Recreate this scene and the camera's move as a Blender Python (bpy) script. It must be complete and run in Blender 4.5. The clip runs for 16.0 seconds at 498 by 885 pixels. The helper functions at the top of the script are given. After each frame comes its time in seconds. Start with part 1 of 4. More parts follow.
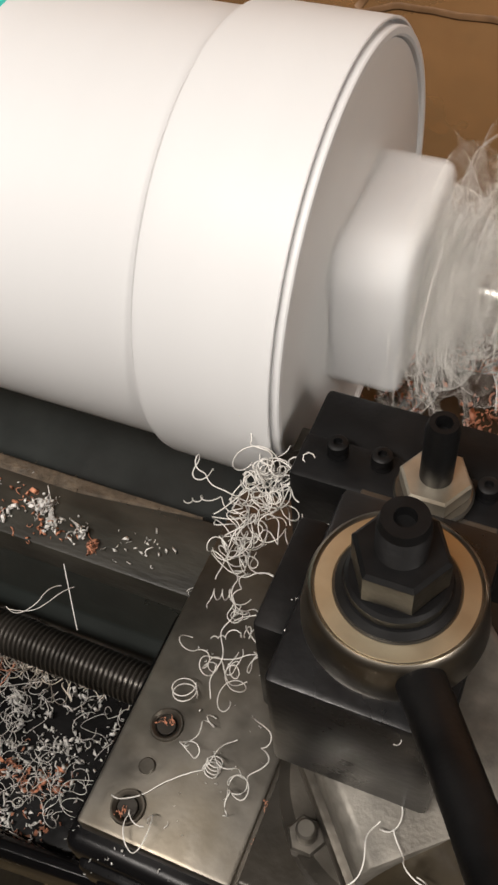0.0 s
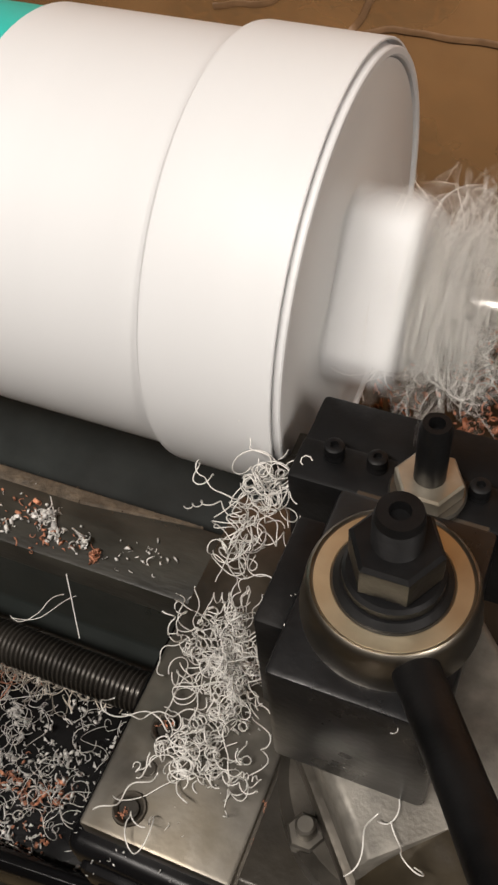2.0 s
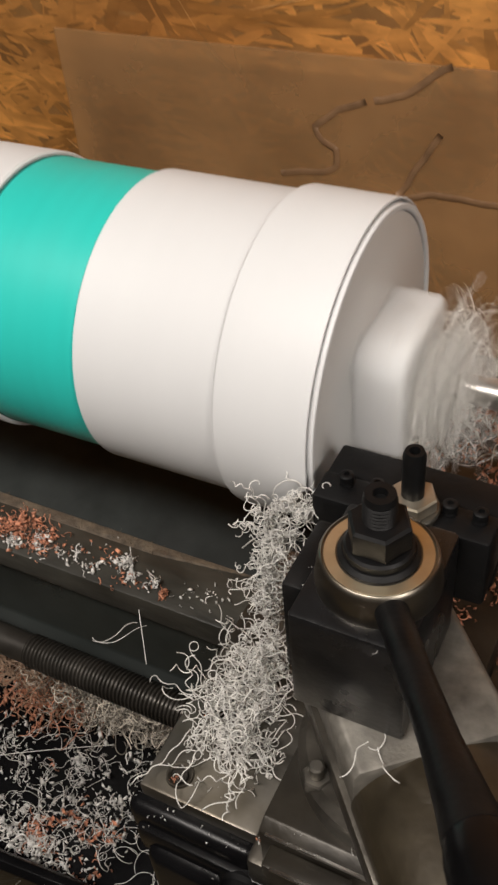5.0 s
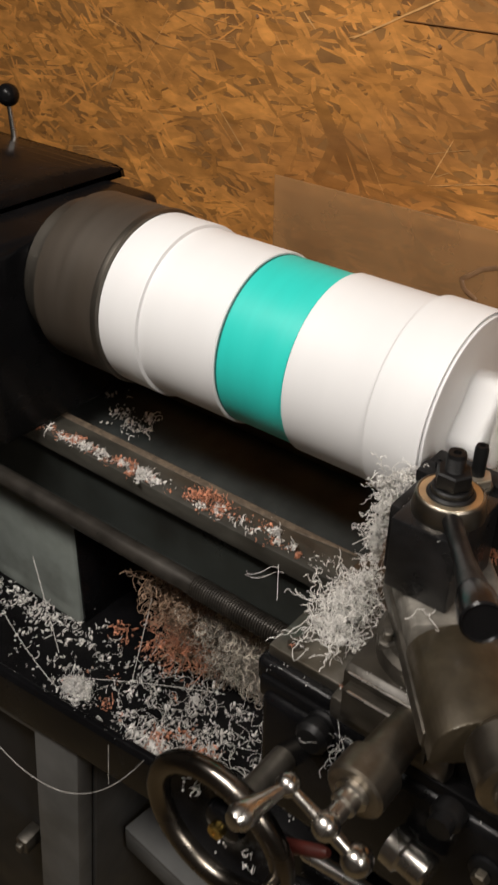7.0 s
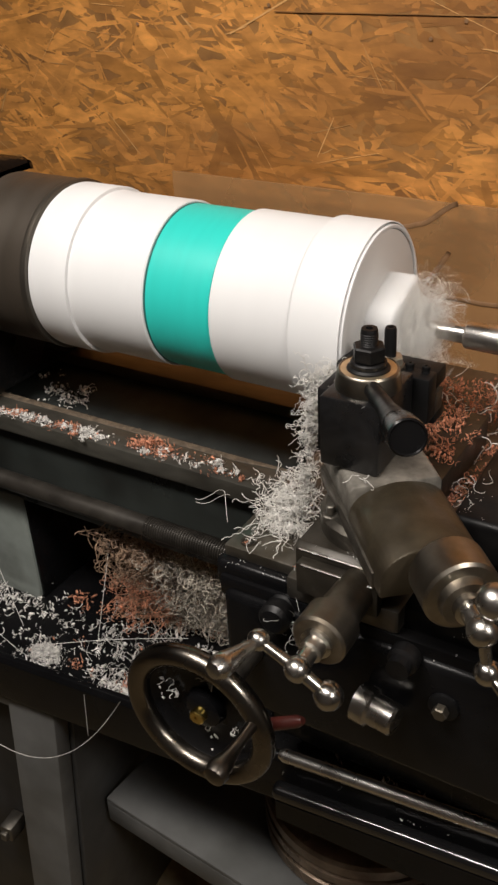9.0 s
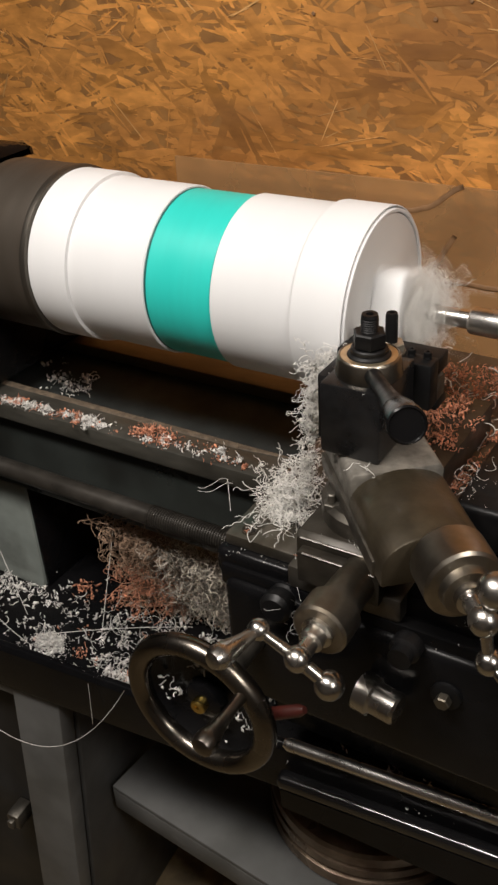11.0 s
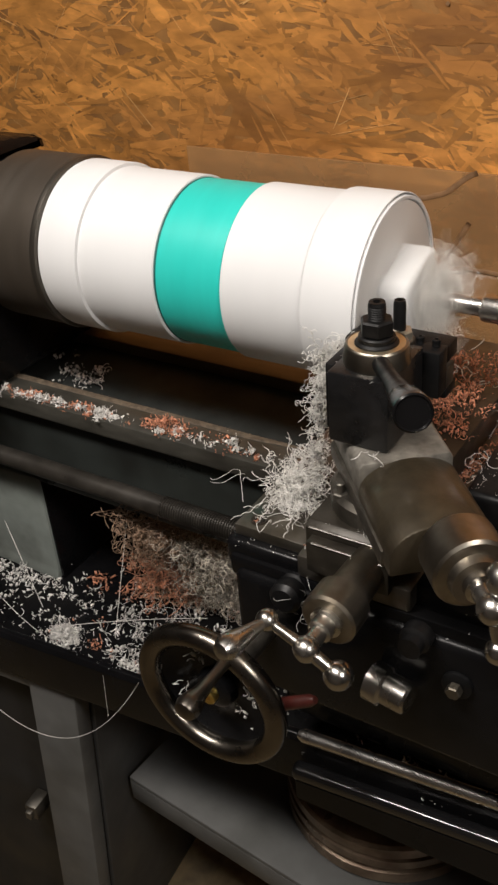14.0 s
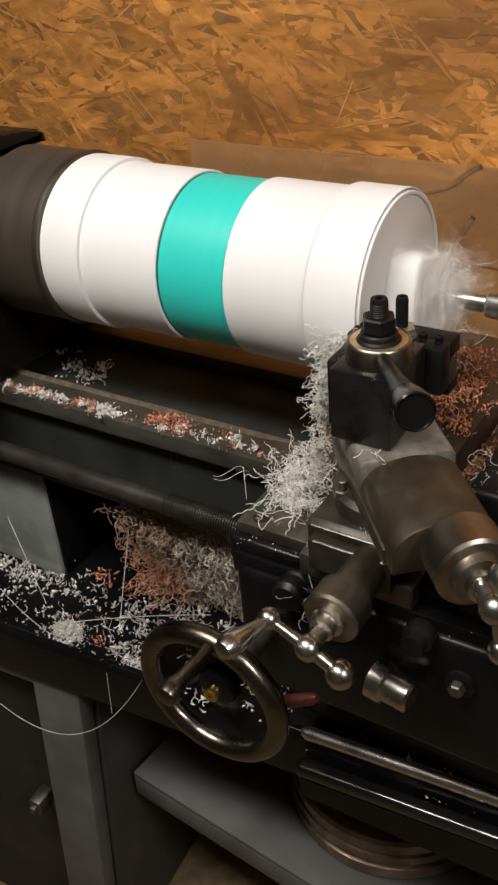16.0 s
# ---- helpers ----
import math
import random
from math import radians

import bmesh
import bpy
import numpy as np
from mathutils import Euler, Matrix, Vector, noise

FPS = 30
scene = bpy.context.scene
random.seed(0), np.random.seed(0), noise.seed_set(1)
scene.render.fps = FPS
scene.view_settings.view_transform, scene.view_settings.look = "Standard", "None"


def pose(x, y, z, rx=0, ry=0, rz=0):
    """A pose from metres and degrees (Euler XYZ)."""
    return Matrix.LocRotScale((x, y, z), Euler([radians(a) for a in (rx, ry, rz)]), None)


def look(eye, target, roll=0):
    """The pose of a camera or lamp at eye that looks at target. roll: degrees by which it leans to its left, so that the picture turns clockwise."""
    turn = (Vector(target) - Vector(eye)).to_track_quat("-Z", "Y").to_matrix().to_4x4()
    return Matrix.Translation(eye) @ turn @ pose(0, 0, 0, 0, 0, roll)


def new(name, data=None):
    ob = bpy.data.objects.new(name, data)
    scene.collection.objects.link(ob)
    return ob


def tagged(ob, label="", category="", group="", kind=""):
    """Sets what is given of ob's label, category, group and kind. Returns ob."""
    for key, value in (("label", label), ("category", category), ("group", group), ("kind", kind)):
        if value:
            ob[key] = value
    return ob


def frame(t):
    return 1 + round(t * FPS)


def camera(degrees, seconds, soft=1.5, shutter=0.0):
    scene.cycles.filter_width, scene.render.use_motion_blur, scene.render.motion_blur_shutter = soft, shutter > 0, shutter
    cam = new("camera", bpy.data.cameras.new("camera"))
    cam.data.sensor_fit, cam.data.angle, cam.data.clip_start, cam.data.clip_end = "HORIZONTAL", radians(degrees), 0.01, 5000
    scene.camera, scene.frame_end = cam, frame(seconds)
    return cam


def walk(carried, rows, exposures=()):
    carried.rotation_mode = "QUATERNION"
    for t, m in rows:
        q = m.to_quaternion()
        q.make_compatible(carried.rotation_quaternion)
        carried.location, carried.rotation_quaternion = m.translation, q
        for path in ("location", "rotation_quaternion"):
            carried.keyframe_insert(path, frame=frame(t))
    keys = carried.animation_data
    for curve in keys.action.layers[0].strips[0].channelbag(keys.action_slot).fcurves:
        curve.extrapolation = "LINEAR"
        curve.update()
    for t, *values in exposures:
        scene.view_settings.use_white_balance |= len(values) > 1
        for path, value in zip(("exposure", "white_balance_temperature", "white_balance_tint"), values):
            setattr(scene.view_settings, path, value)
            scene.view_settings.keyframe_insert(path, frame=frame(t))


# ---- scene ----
cam = camera(29.77, 16.0, soft=2.6, shutter=0.5)
ROWS = [
    (0.0, 0.0794, -0.2492, 1.3343, 37.52, 3.79, 22.67),
    (0.5, 0.0797, -0.2519, 1.3373, 37.79, 3.62, 22.76),
    (1.0, 0.0799, -0.2592, 1.3380, 38.16, 3.43, 22.59),
    (1.5, 0.0828, -0.2591, 1.3362, 38.57, 3.73, 22.31),
    (2.0, 0.0810, -0.2587, 1.3382, 38.76, 3.66, 22.32),
    (2.5, 0.0808, -0.2612, 1.3371, 39.18, 3.74, 22.47),
    (3.0, 0.0827, -0.2624, 1.3390, 39.55, 4.08, 22.91),
    (5.5, 0.1688, -0.4018, 1.4265, 51.45, 3.42, 28.92),
    (6.0, 0.2137, -0.4597, 1.4650, 54.74, 1.57, 33.50),
    (6.5, 0.2405, -0.5350, 1.4804, 56.64, 1.21, 36.62),
    (7.0, 0.2516, -0.6043, 1.4821, 56.81, -0.93, 38.57),
    (7.5, 0.2824, -0.6576, 1.4856, 56.66, -1.04, 38.36),
    (8.0, 0.3087, -0.7029, 1.4753, 57.02, -0.91, 36.83),
    (8.5, 0.3163, -0.7087, 1.4513, 57.49, 3.39, 30.47),
    (9.0, 0.3024, -0.7019, 1.4324, 59.10, 2.63, 30.72),
    (11.5, 0.3022, -0.6926, 1.4292, 58.15, 3.20, 31.05),
    (12.0, 0.3026, -0.6944, 1.4288, 58.19, 3.18, 31.21),
    (12.5, 0.3031, -0.6929, 1.4288, 58.11, 3.41, 31.38),
    (13.0, 0.3049, -0.6933, 1.4294, 58.11, 3.69, 31.36),
    (13.5, 0.3034, -0.6927, 1.4284, 58.07, 3.64, 31.46),
    (14.0, 0.3049, -0.6874, 1.4269, 57.74, 4.12, 31.62),
    (14.5, 0.3045, -0.6846, 1.4277, 57.41, 4.39, 31.64),
    (15.0, 0.3034, -0.6849, 1.4287, 57.67, 4.22, 31.49),
    (15.5, 0.3034, -0.6848, 1.4291, 57.67, 4.13, 31.50),
    (16.0, 0.3020, -0.6824, 1.4283, 57.28, 4.31, 31.75),
]
walk(cam, [(t, pose(x, y, z, rx, ry, rz)) for t, x, y, z, rx, ry, rz in ROWS],
     exposures=[(0, 0.05), (2.5, 0.02), (3, -0.12), (6, 0.0), (7, 0.1), (7.5, 0.30), (8, 0.48), (8.5, 0.30), (9, 0.24), (16, 0.23)])

# ---- world, lamps, exposure ----
world = bpy.data.worlds.new("room_air")
world.use_nodes = True
world.node_tree.nodes["Background"].inputs[0].default_value = (0.9, 0.8, 0.7, 1)
world.node_tree.nodes["Background"].inputs[1].default_value = 0.008
scene.world = world


def area_lamp(name, eye, target, sx, sy, watts, color):
    d = bpy.data.lights.new(name, "AREA")
    d.shape, d.size, d.size_y, d.energy, d.color = "RECTANGLE", sx, sy, watts, color
    o = new(name, d)
    o.matrix_world = look(eye, target)
    return o


area_lamp("unseen_overhead_light", (-0.25, -0.85, 2.34), (-0.1, -0.05, 1.0), 0.9, 0.20, 26, (1.0, 0.93, 0.865))
# added fill from the right, brightens the plug face, stand and right-hand wall
area_lamp("unseen_overhead_light", (1.25, -0.75, 2.34), (0.2, 0.1, 1.0), 0.20, 0.9, 25, (1.0, 0.93, 0.865))

# ---- materials ----


def mat(name, base, rough=0.5, metal=0.0, grain=0.15, gscale=60.0, stain=None, samt=0.4, sscale=8.0, bump=0.1, bscale=400.0,
        island=0.0, coat=0.0, spec=0.5, alpha=1.0, stretch=(1, 1, 1), rvar=0.15):
    m = bpy.data.materials.new(name)
    m.use_nodes = True
    nt = m.node_tree
    b = nt.nodes["Principled BSDF"]
    tc = nt.nodes.new("ShaderNodeTexCoord")
    mp = nt.nodes.new("ShaderNodeMapping")
    mp.inputs["Scale"].default_value = stretch
    nt.links.new(tc.outputs["Object"], mp.inputs[0])

    def nz(scale, detail=6.0):
        n = nt.nodes.new("ShaderNodeTexNoise")
        n.inputs["Scale"].default_value, n.inputs["Detail"].default_value = scale, detail
        nt.links.new(mp.outputs[0], n.inputs["Vector"])
        return n

    def mix(fac, a, c, mode="MIX"):
        x = nt.nodes.new("ShaderNodeMix")
        x.data_type, x.blend_type = "RGBA", mode
        for sock, v in ((x.inputs[0], fac), (x.inputs[6], a), (x.inputs[7], c)):
            if hasattr(v, "links"):
                nt.links.new(v, sock)
            elif isinstance(v, (int, float)):
                sock.default_value = v
            else:
                sock.default_value = (*v, 1)
        return x.outputs[2]

    def ramp(src, lo, hi, a=0.0, c=1.0):
        r = nt.nodes.new("ShaderNodeMapRange")
        for i, v in enumerate((lo, hi, a, c)):
            r.inputs[i + 1].default_value = v
        nt.links.new(src, r.inputs[0])
        return r.outputs[0]

    g = nz(gscale)
    dark = tuple(v * (1 - grain) for v in base)
    lite = tuple(min(1.0, v * (1 + grain)) for v in base)
    col = mix(ramp(g.outputs[0], 0.3, 0.7), dark, lite)
    if stain:
        s = nz(sscale, 8.0)
        col = mix(ramp(s.outputs[0], 0.48, 0.68, 0.0, samt), col, stain)
    if island:
        geo = nt.nodes.new("ShaderNodeNewGeometry")
        hsv = nt.nodes.new("ShaderNodeHueSaturation")
        nt.links.new(ramp(geo.outputs["Random Per Island"], 0, 1, 1 - island, 1 + island), hsv.inputs["Value"])
        nt.links.new(col, hsv.inputs["Color"])
        col = hsv.outputs[0]
    nt.links.new(col, b.inputs["Base Color"])
    b.inputs["Metallic"].default_value = metal
    r2 = nz(gscale * 0.4)
    nt.links.new(ramp(r2.outputs[0], 0.3, 0.7, max(0.03, rough - rvar), min(1.0, rough + rvar)), b.inputs["Roughness"])
    b.inputs["Specular IOR Level"].default_value = spec
    b.inputs["Alpha"].default_value = alpha
    b.inputs["Coat Weight"].default_value = coat
    b.inputs["Coat Roughness"].default_value = 0.12
    if bump:
        bn = nt.nodes.new("ShaderNodeBump")
        bn.inputs["Strength"].default_value, bn.inputs["Distance"].default_value = bump, 0.002
        nt.links.new(nz(bscale, 4.0).outputs[0], bn.inputs["Height"])
        nt.links.new(bn.outputs[0], b.inputs["Normal"])
    return m


M_PVC = mat("white_pvc", (0.685, 0.688, 0.69), 0.54, grain=0.018, gscale=14, bump=0.03, bscale=120, stretch=(3, 1, 1), rvar=0.05)
M_PVC_IN = mat("pvc_plug", (0.65, 0.645, 0.63), 0.45, grain=0.05, gscale=30, bump=0.05, rvar=0.08)
M_TEAL = mat("teal_pvc", (0.024, 0.52, 0.455), 0.42, grain=0.04, gscale=25, stretch=(5, 1, 1), bump=0.03, rvar=0.06)
M_CHUCK = mat("chuck_steel", (0.078, 0.064, 0.050), 0.45, 0.5, grain=0.14, gscale=18, stain=(0.07, 0.06, 0.05), samt=0.5, stretch=(4, 1, 1), bump=0.05)
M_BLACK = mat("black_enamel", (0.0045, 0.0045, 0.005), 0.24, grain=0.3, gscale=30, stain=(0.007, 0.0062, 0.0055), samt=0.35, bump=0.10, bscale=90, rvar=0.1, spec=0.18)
M_OXIDE = mat("black_oxide_steel", (0.004, 0.004, 0.0043), 0.48, 0.0, grain=0.3, gscale=120, stain=(0.014, 0.012, 0.011), samt=0.35, sscale=40, bump=0.08, spec=0.24)
M_BLUED = mat("blued_tool_steel", (0.008, 0.008, 0.0085), 0.30, 0.0, grain=0.3, gscale=120, stain=(0.016, 0.014, 0.013), samt=0.35, sscale=40, bump=0.06, spec=0.45, rvar=0.08)
M_STEEL = mat("oily_steel", (0.18, 0.167, 0.145), 0.44, 0.9, grain=0.25, gscale=70, stain=(0.11, 0.09, 0.06), samt=0.6, sscale=22, bump=0.04, bscale=300)
M_DARKSTEEL = mat("dark_worn_steel", (0.13, 0.118, 0.10), 0.40, 0.85, grain=0.3, gscale=60, stain=(0.06, 0.045, 0.03), samt=0.6, sscale=18, bump=0.08)
M_BRONZED = mat("greasy_cast_iron", (0.058, 0.046, 0.029), 0.40, 0.5, grain=0.3, gscale=55, stain=(0.026, 0.020, 0.013), samt=0.75, sscale=26, bump=0.10, bscale=250, coat=0.15)
M_CHROME = mat("polished_steel", (0.52, 0.50, 0.465), 0.26, 1.0, grain=0.08, gscale=80, stain=(0.32, 0.28, 0.23), samt=0.4, sscale=60, bump=0.04, rvar=0.08)
M_BRIGHT = mat("bright_rod_steel", (0.74, 0.72, 0.69), 0.29, 1.0, grain=0.12, gscale=80, stain=(0.3, 0.27, 0.23), samt=0.55, sscale=30, bump=0.03, rvar=0.06)
M_SATIN = mat("satin_steel", (0.30, 0.27, 0.225), 0.36, 1.0, grain=0.2, gscale=60, stain=(0.13, 0.10, 0.065), samt=0.75, sscale=24, bump=0.04, rvar=0.1)
M_RIM = mat("handled_steel", (0.18, 0.162, 0.14), 0.25, 1.0, grain=0.15, gscale=50, stain=(0.13, 0.11, 0.085), samt=0.5, sscale=25, bump=0.03, rvar=0.08)
M_WAY = mat("rusty_way", (0.042, 0.040, 0.033), 0.48, 0.0, grain=0.45, gscale=60, stain=(0.02, 0.017, 0.013), samt=0.8, sscale=18, stretch=(0.4, 1, 1), bump=0.15)
M_CAST = mat("dark_greasy_cast_iron", (0.036, 0.031, 0.024), 0.42, 0.4, grain=0.3, gscale=55, stain=(0.016, 0.013, 0.009), samt=0.7, sscale=26, bump=0.10, bscale=250)
M_GALV = mat("grey_machined_face", (0.195, 0.182, 0.158), 0.5, 0.4, grain=0.3, gscale=130, stain=(0.09, 0.08, 0.065), samt=0.6, sscale=40, bump=0.12, bscale=600)
# oily back way, lighter and tan to carry the reflected wood wall
M_WAYTAN = mat("oily_way_wood_reflection", (0.12, 0.08, 0.038), 0.45, 0.2, grain=0.35, gscale=50, stain=(0.09, 0.055, 0.025), samt=0.7, sscale=14, stretch=(0.4, 1, 1), bump=0.1)
M_BEDPAINT = mat("grey_green_bed_paint", (0.020, 0.0235, 0.022), 0.36, grain=0.2, gscale=30, stain=(0.010, 0.010, 0.0095), samt=0.7, sscale=9, bump=0.08, bscale=120)
M_WEB = mat("dull_oily_web_paint", (0.022, 0.026, 0.025), 0.68, grain=0.25, gscale=40, stain=(0.010, 0.010, 0.009), samt=0.6, sscale=12, bump=0.12, bscale=160, spec=0.25)
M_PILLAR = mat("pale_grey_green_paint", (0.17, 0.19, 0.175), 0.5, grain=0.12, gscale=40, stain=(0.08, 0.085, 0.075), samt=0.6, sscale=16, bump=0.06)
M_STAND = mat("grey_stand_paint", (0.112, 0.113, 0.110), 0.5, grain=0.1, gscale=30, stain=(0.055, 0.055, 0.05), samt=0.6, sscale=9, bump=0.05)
# darker copy of the stand paint, shade of the inside put into the colour
M_INNER = mat("shaded_stand_paint", (0.045, 0.045, 0.044), 0.6, grain=0.15, gscale=25, stain=(0.025, 0.025, 0.025), samt=0.5)
# near-black colour stands in for the deep shade inside the stand
M_CAVE = mat("shaded_recess_black", (0.016, 0.015, 0.014), 0.6, grain=0.15, gscale=25)
# steel ring: the reflected golden board wall is put into its base colour
M_RING = mat("ring_steel_wall_reflection", (0.86, 0.74, 0.52), 0.42, 1.0, grain=0.1, gscale=60, stain=(0.62, 0.47, 0.28), samt=0.5, sscale=40, bump=0.03, rvar=0.1)
M_BRASS = mat("brass", (0.70, 0.50, 0.14), 0.25, 1.0, grain=0.1, stain=(0.3, 0.2, 0.06), samt=0.4, sscale=90)
M_RED = mat("red_lever_paint", (0.055, 0.012, 0.009), 0.35, grain=0.2, stain=(0.02, 0.01, 0.008), samt=0.5, sscale=40)
M_OSB = mat("osb_core", (0.33, 0.155, 0.043), 0.7, grain=0.3, gscale=20, stain=(0.2, 0.08, 0.022), samt=0.6, sscale=9, bump=0.3, bscale=150)
M_FLAKE = mat("osb_strand", (0.575, 0.250, 0.058), 0.6, grain=0.26, gscale=60, stain=(0.25, 0.10, 0.025), samt=0.7, sscale=5, bump=0.15, bscale=260, island=0.32, stretch=(0.4, 1, 1))
M_SLIVER = mat("pale_osb_sliver", (0.62, 0.34, 0.12), 0.6, grain=0.2, gscale=40, bump=0.2, island=0.3)
M_SHEET = mat("hazy_brown_plastic", (0.50, 0.278, 0.122), 0.34, grain=0.2, gscale=5, stain=(0.27, 0.145, 0.065), samt=0.75, sscale=4, bump=0.06, alpha=0.52)
M_SMEAR = mat("dark_smear", (0.27, 0.148, 0.072), 0.5, grain=0.3, gscale=40)
M_CURL = mat("white_plastic_swarf", (0.74, 0.72, 0.68), 0.45, grain=0.06, island=0.12, bump=0)
M_BIT = mat("white_plastic_chip", (0.72, 0.70, 0.67), 0.5, grain=0.06, island=0.3, bump=0)
M_COPPER = mat("copper_plastic_chip", (0.56, 0.245, 0.145), 0.45, grain=0.2, island=0.45, bump=0)
M_TAN = mat("grey_tan_swarf", (0.50, 0.45, 0.38), 0.5, 0.0, grain=0.2, island=0.75, bump=0)
M_GLOSS = mat("wet_black_enamel", (0.008, 0.008, 0.0085), 0.16, grain=0.2, gscale=40, bump=0.05, bscale=60, rvar=0.05, spec=0.9)
M_RUST = mat("rusty_brown_steel", (0.29, 0.215, 0.15), 0.36, 0.45, grain=0.3, gscale=40, stain=(0.10, 0.05, 0.025), samt=0.8, sscale=16, bump=0.1)
M_GREASE = mat("dried_tan_grease", (0.088, 0.066, 0.044), 0.7, grain=0.5, gscale=160, stain=(0.07, 0.05, 0.033), samt=0.7, sscale=60, bump=0.5, bscale=500)
# teal darkened to stand for the shadow under the coupling lips
M_LIPSHADE = mat("teal_lip_shadow", (0.006, 0.10, 0.088), 0.6, grain=0.2)
M_BROWN = mat("brown_swarf", (0.30, 0.20, 0.135), 0.5, grain=0.25, island=0.6, bump=0)
M_NUT = mat("plated_nut_steel", (0.56, 0.51, 0.42), 0.38, 0.85, grain=0.15, gscale=90, stain=(0.3, 0.24, 0.15), samt=0.5, sscale=60, bump=0.04)
M_SCREW = mat("greasy_screw_steel", (0.045, 0.040, 0.034), 0.38, 0.5, grain=0.3, gscale=60, bump=0.05)
M_FLOOR = mat("dusty_floor", (0.17, 0.125, 0.065), 0.85, grain=0.4, gscale=40, stain=(0.05, 0.04, 0.026), samt=0.6, sscale=7, bump=0.2)
M_WALL = mat("plain_wall", (0.12, 0.11, 0.10), 0.8, grain=0.1, gscale=6, stain=(0.08, 0.07, 0.06), samt=0.4)
M_CEIL = mat("plain_ceiling", (0.14, 0.13, 0.12), 0.8, grain=0.06, gscale=6)

# ---- mesh helpers ----


def origin(ob):
    p = Vector((0, 0, 0))
    while ob is not None:
        p += ob.location
        ob = ob.parent
    return p


def part(name, bm, material, parent=None, label="", kind=""):
    """One mesh object from a bmesh in world metres, under a thing or a part. Edges under 35 degrees are smooth."""
    bmesh.ops.translate(bm, verts=bm.verts, vec=-origin(parent))
    for f in bm.faces:
        f.smooth = True
    for e in bm.edges:
        e.smooth = e.calc_face_angle(0.0) < 0.61
    me = bpy.data.meshes.new(name)
    bm.to_mesh(me)
    bm.free()
    me.materials.append(material)
    ob = new(name, me)
    ob.parent = parent
    return tagged(ob, label, kind=kind)


def thing(name, at, label, category, group="", kind=""):
    ob = new(name)
    ob.location = at
    ob.empty_display_size = 0.02
    return tagged(ob, label, category, group, kind)


def box(x0, x1, y0, y1, z0, z1, bevel=0.002, seg=2, bm=None, turn=None):
    """A bevelled block; turn: a matrix applied to it."""
    b = bmesh.new()
    bmesh.ops.create_cube(b, size=1.0)
    for v in b.verts:
        v.co = Vector(((x0 + x1) / 2 + v.co.x * (x1 - x0), (y0 + y1) / 2 + v.co.y * (y1 - y0), (z0 + z1) / 2 + v.co.z * (z1 - z0)))
    if bevel:
        bmesh.ops.bevel(b, geom=b.edges[:], offset=bevel, segments=seg, affect="EDGES", profile=0.5)
    if turn:
        bmesh.ops.transform(b, matrix=turn, verts=b.verts)
    return join(bm, b)


def join(bm, b):
    if bm is None:
        return b
    me = bpy.data.meshes.new("tmp")
    b.to_mesh(me)
    b.free()
    bm.from_mesh(me)
    bpy.data.meshes.remove(me)
    return bm


def axis_frame(at, way):
    """A frame at a point whose z runs along way."""
    q = Vector(way).normalized().to_track_quat("Z", "Y")
    return Matrix.Translation(at) @ q.to_matrix().to_4x4()


def turned(profile, at, way, seg=48, bm=None, sides=None):
    """A body of revolution: profile is (height along way, radius). A radius of 0 closes it."""
    b = bmesh.new()
    n = sides or seg
    m = axis_frame(at, way)
    rings = []
    for h, r in profile:
        if r <= 1e-6:
            rings.append([b.verts.new(m @ Vector((0, 0, h)))])
        else:
            rings.append([b.verts.new(m @ Vector((r * math.cos(2 * math.pi * k / n), r * math.sin(2 * math.pi * k / n), h))) for k in range(n)])
    for a, c in zip(rings, rings[1:]):
        for k in range(n):
            k2 = (k + 1) % n
            q = [a[k % len(a)], a[k2 % len(a)], c[k2 % len(c)], c[k % len(c)]]
            q = list(dict.fromkeys(q))
            if len(q) > 2:
                b.faces.new(q)
    bmesh.ops.recalc_face_normals(b, faces=b.faces)
    return join(bm, b)


def rod(h0, h1, r, at, way, seg=32, bev=0.0008, bm=None, sides=None):
    return turned([(h0, 0), (h0, r - bev), (h0 + bev, r), (h1 - bev, r), (h1, r - bev), (h1, 0)], at, way, seg, bm, sides)


def ball(at, r, bm=None, seg=24):
    return turned([(r * -math.cos(math.pi * i / 14), r * math.sin(math.pi * i / 14)) for i in range(15)], at, (0, 0, 1), seg, bm)


def ring_tube(at, way, major, minor, seg=64, n=14, bm=None):
    b = bmesh.new()
    m = axis_frame(at, way)
    vs = []
    for i in range(seg):
        a = 2 * math.pi * i / seg
        vs.append([b.verts.new(m @ Vector(((major + minor * math.cos(2 * math.pi * j / n)) * math.cos(a), (major + minor * math.cos(2 * math.pi * j / n)) * math.sin(a), minor * math.sin(2 * math.pi * j / n)))) for j in range(n)])
    for i in range(seg):
        for j in range(n):
            b.faces.new((vs[i][j], vs[(i + 1) % seg][j], vs[(i + 1) % seg][(j + 1) % n], vs[i][(j + 1) % n]))
    bmesh.ops.recalc_face_normals(b, faces=b.faces)
    return join(bm, b)


def prism(outline, x0, x1, bevel=0.0):
    """An outline of (y, z) points drawn out along x."""
    b = bmesh.new()
    a = [b.verts.new((x0, y, z)) for y, z in outline]
    c = [b.verts.new((x1, y, z)) for y, z in outline]
    n = len(a)
    for k in range(n):
        b.faces.new((a[k], a[(k + 1) % n], c[(k + 1) % n], c[k]))
    b.faces.new(a)
    b.faces.new(c)
    bmesh.ops.recalc_face_normals(b, faces=b.faces)
    if bevel:
        bmesh.ops.bevel(b, geom=b.edges[:], offset=bevel, segments=2, affect="EDGES", profile=0.5)
    return b


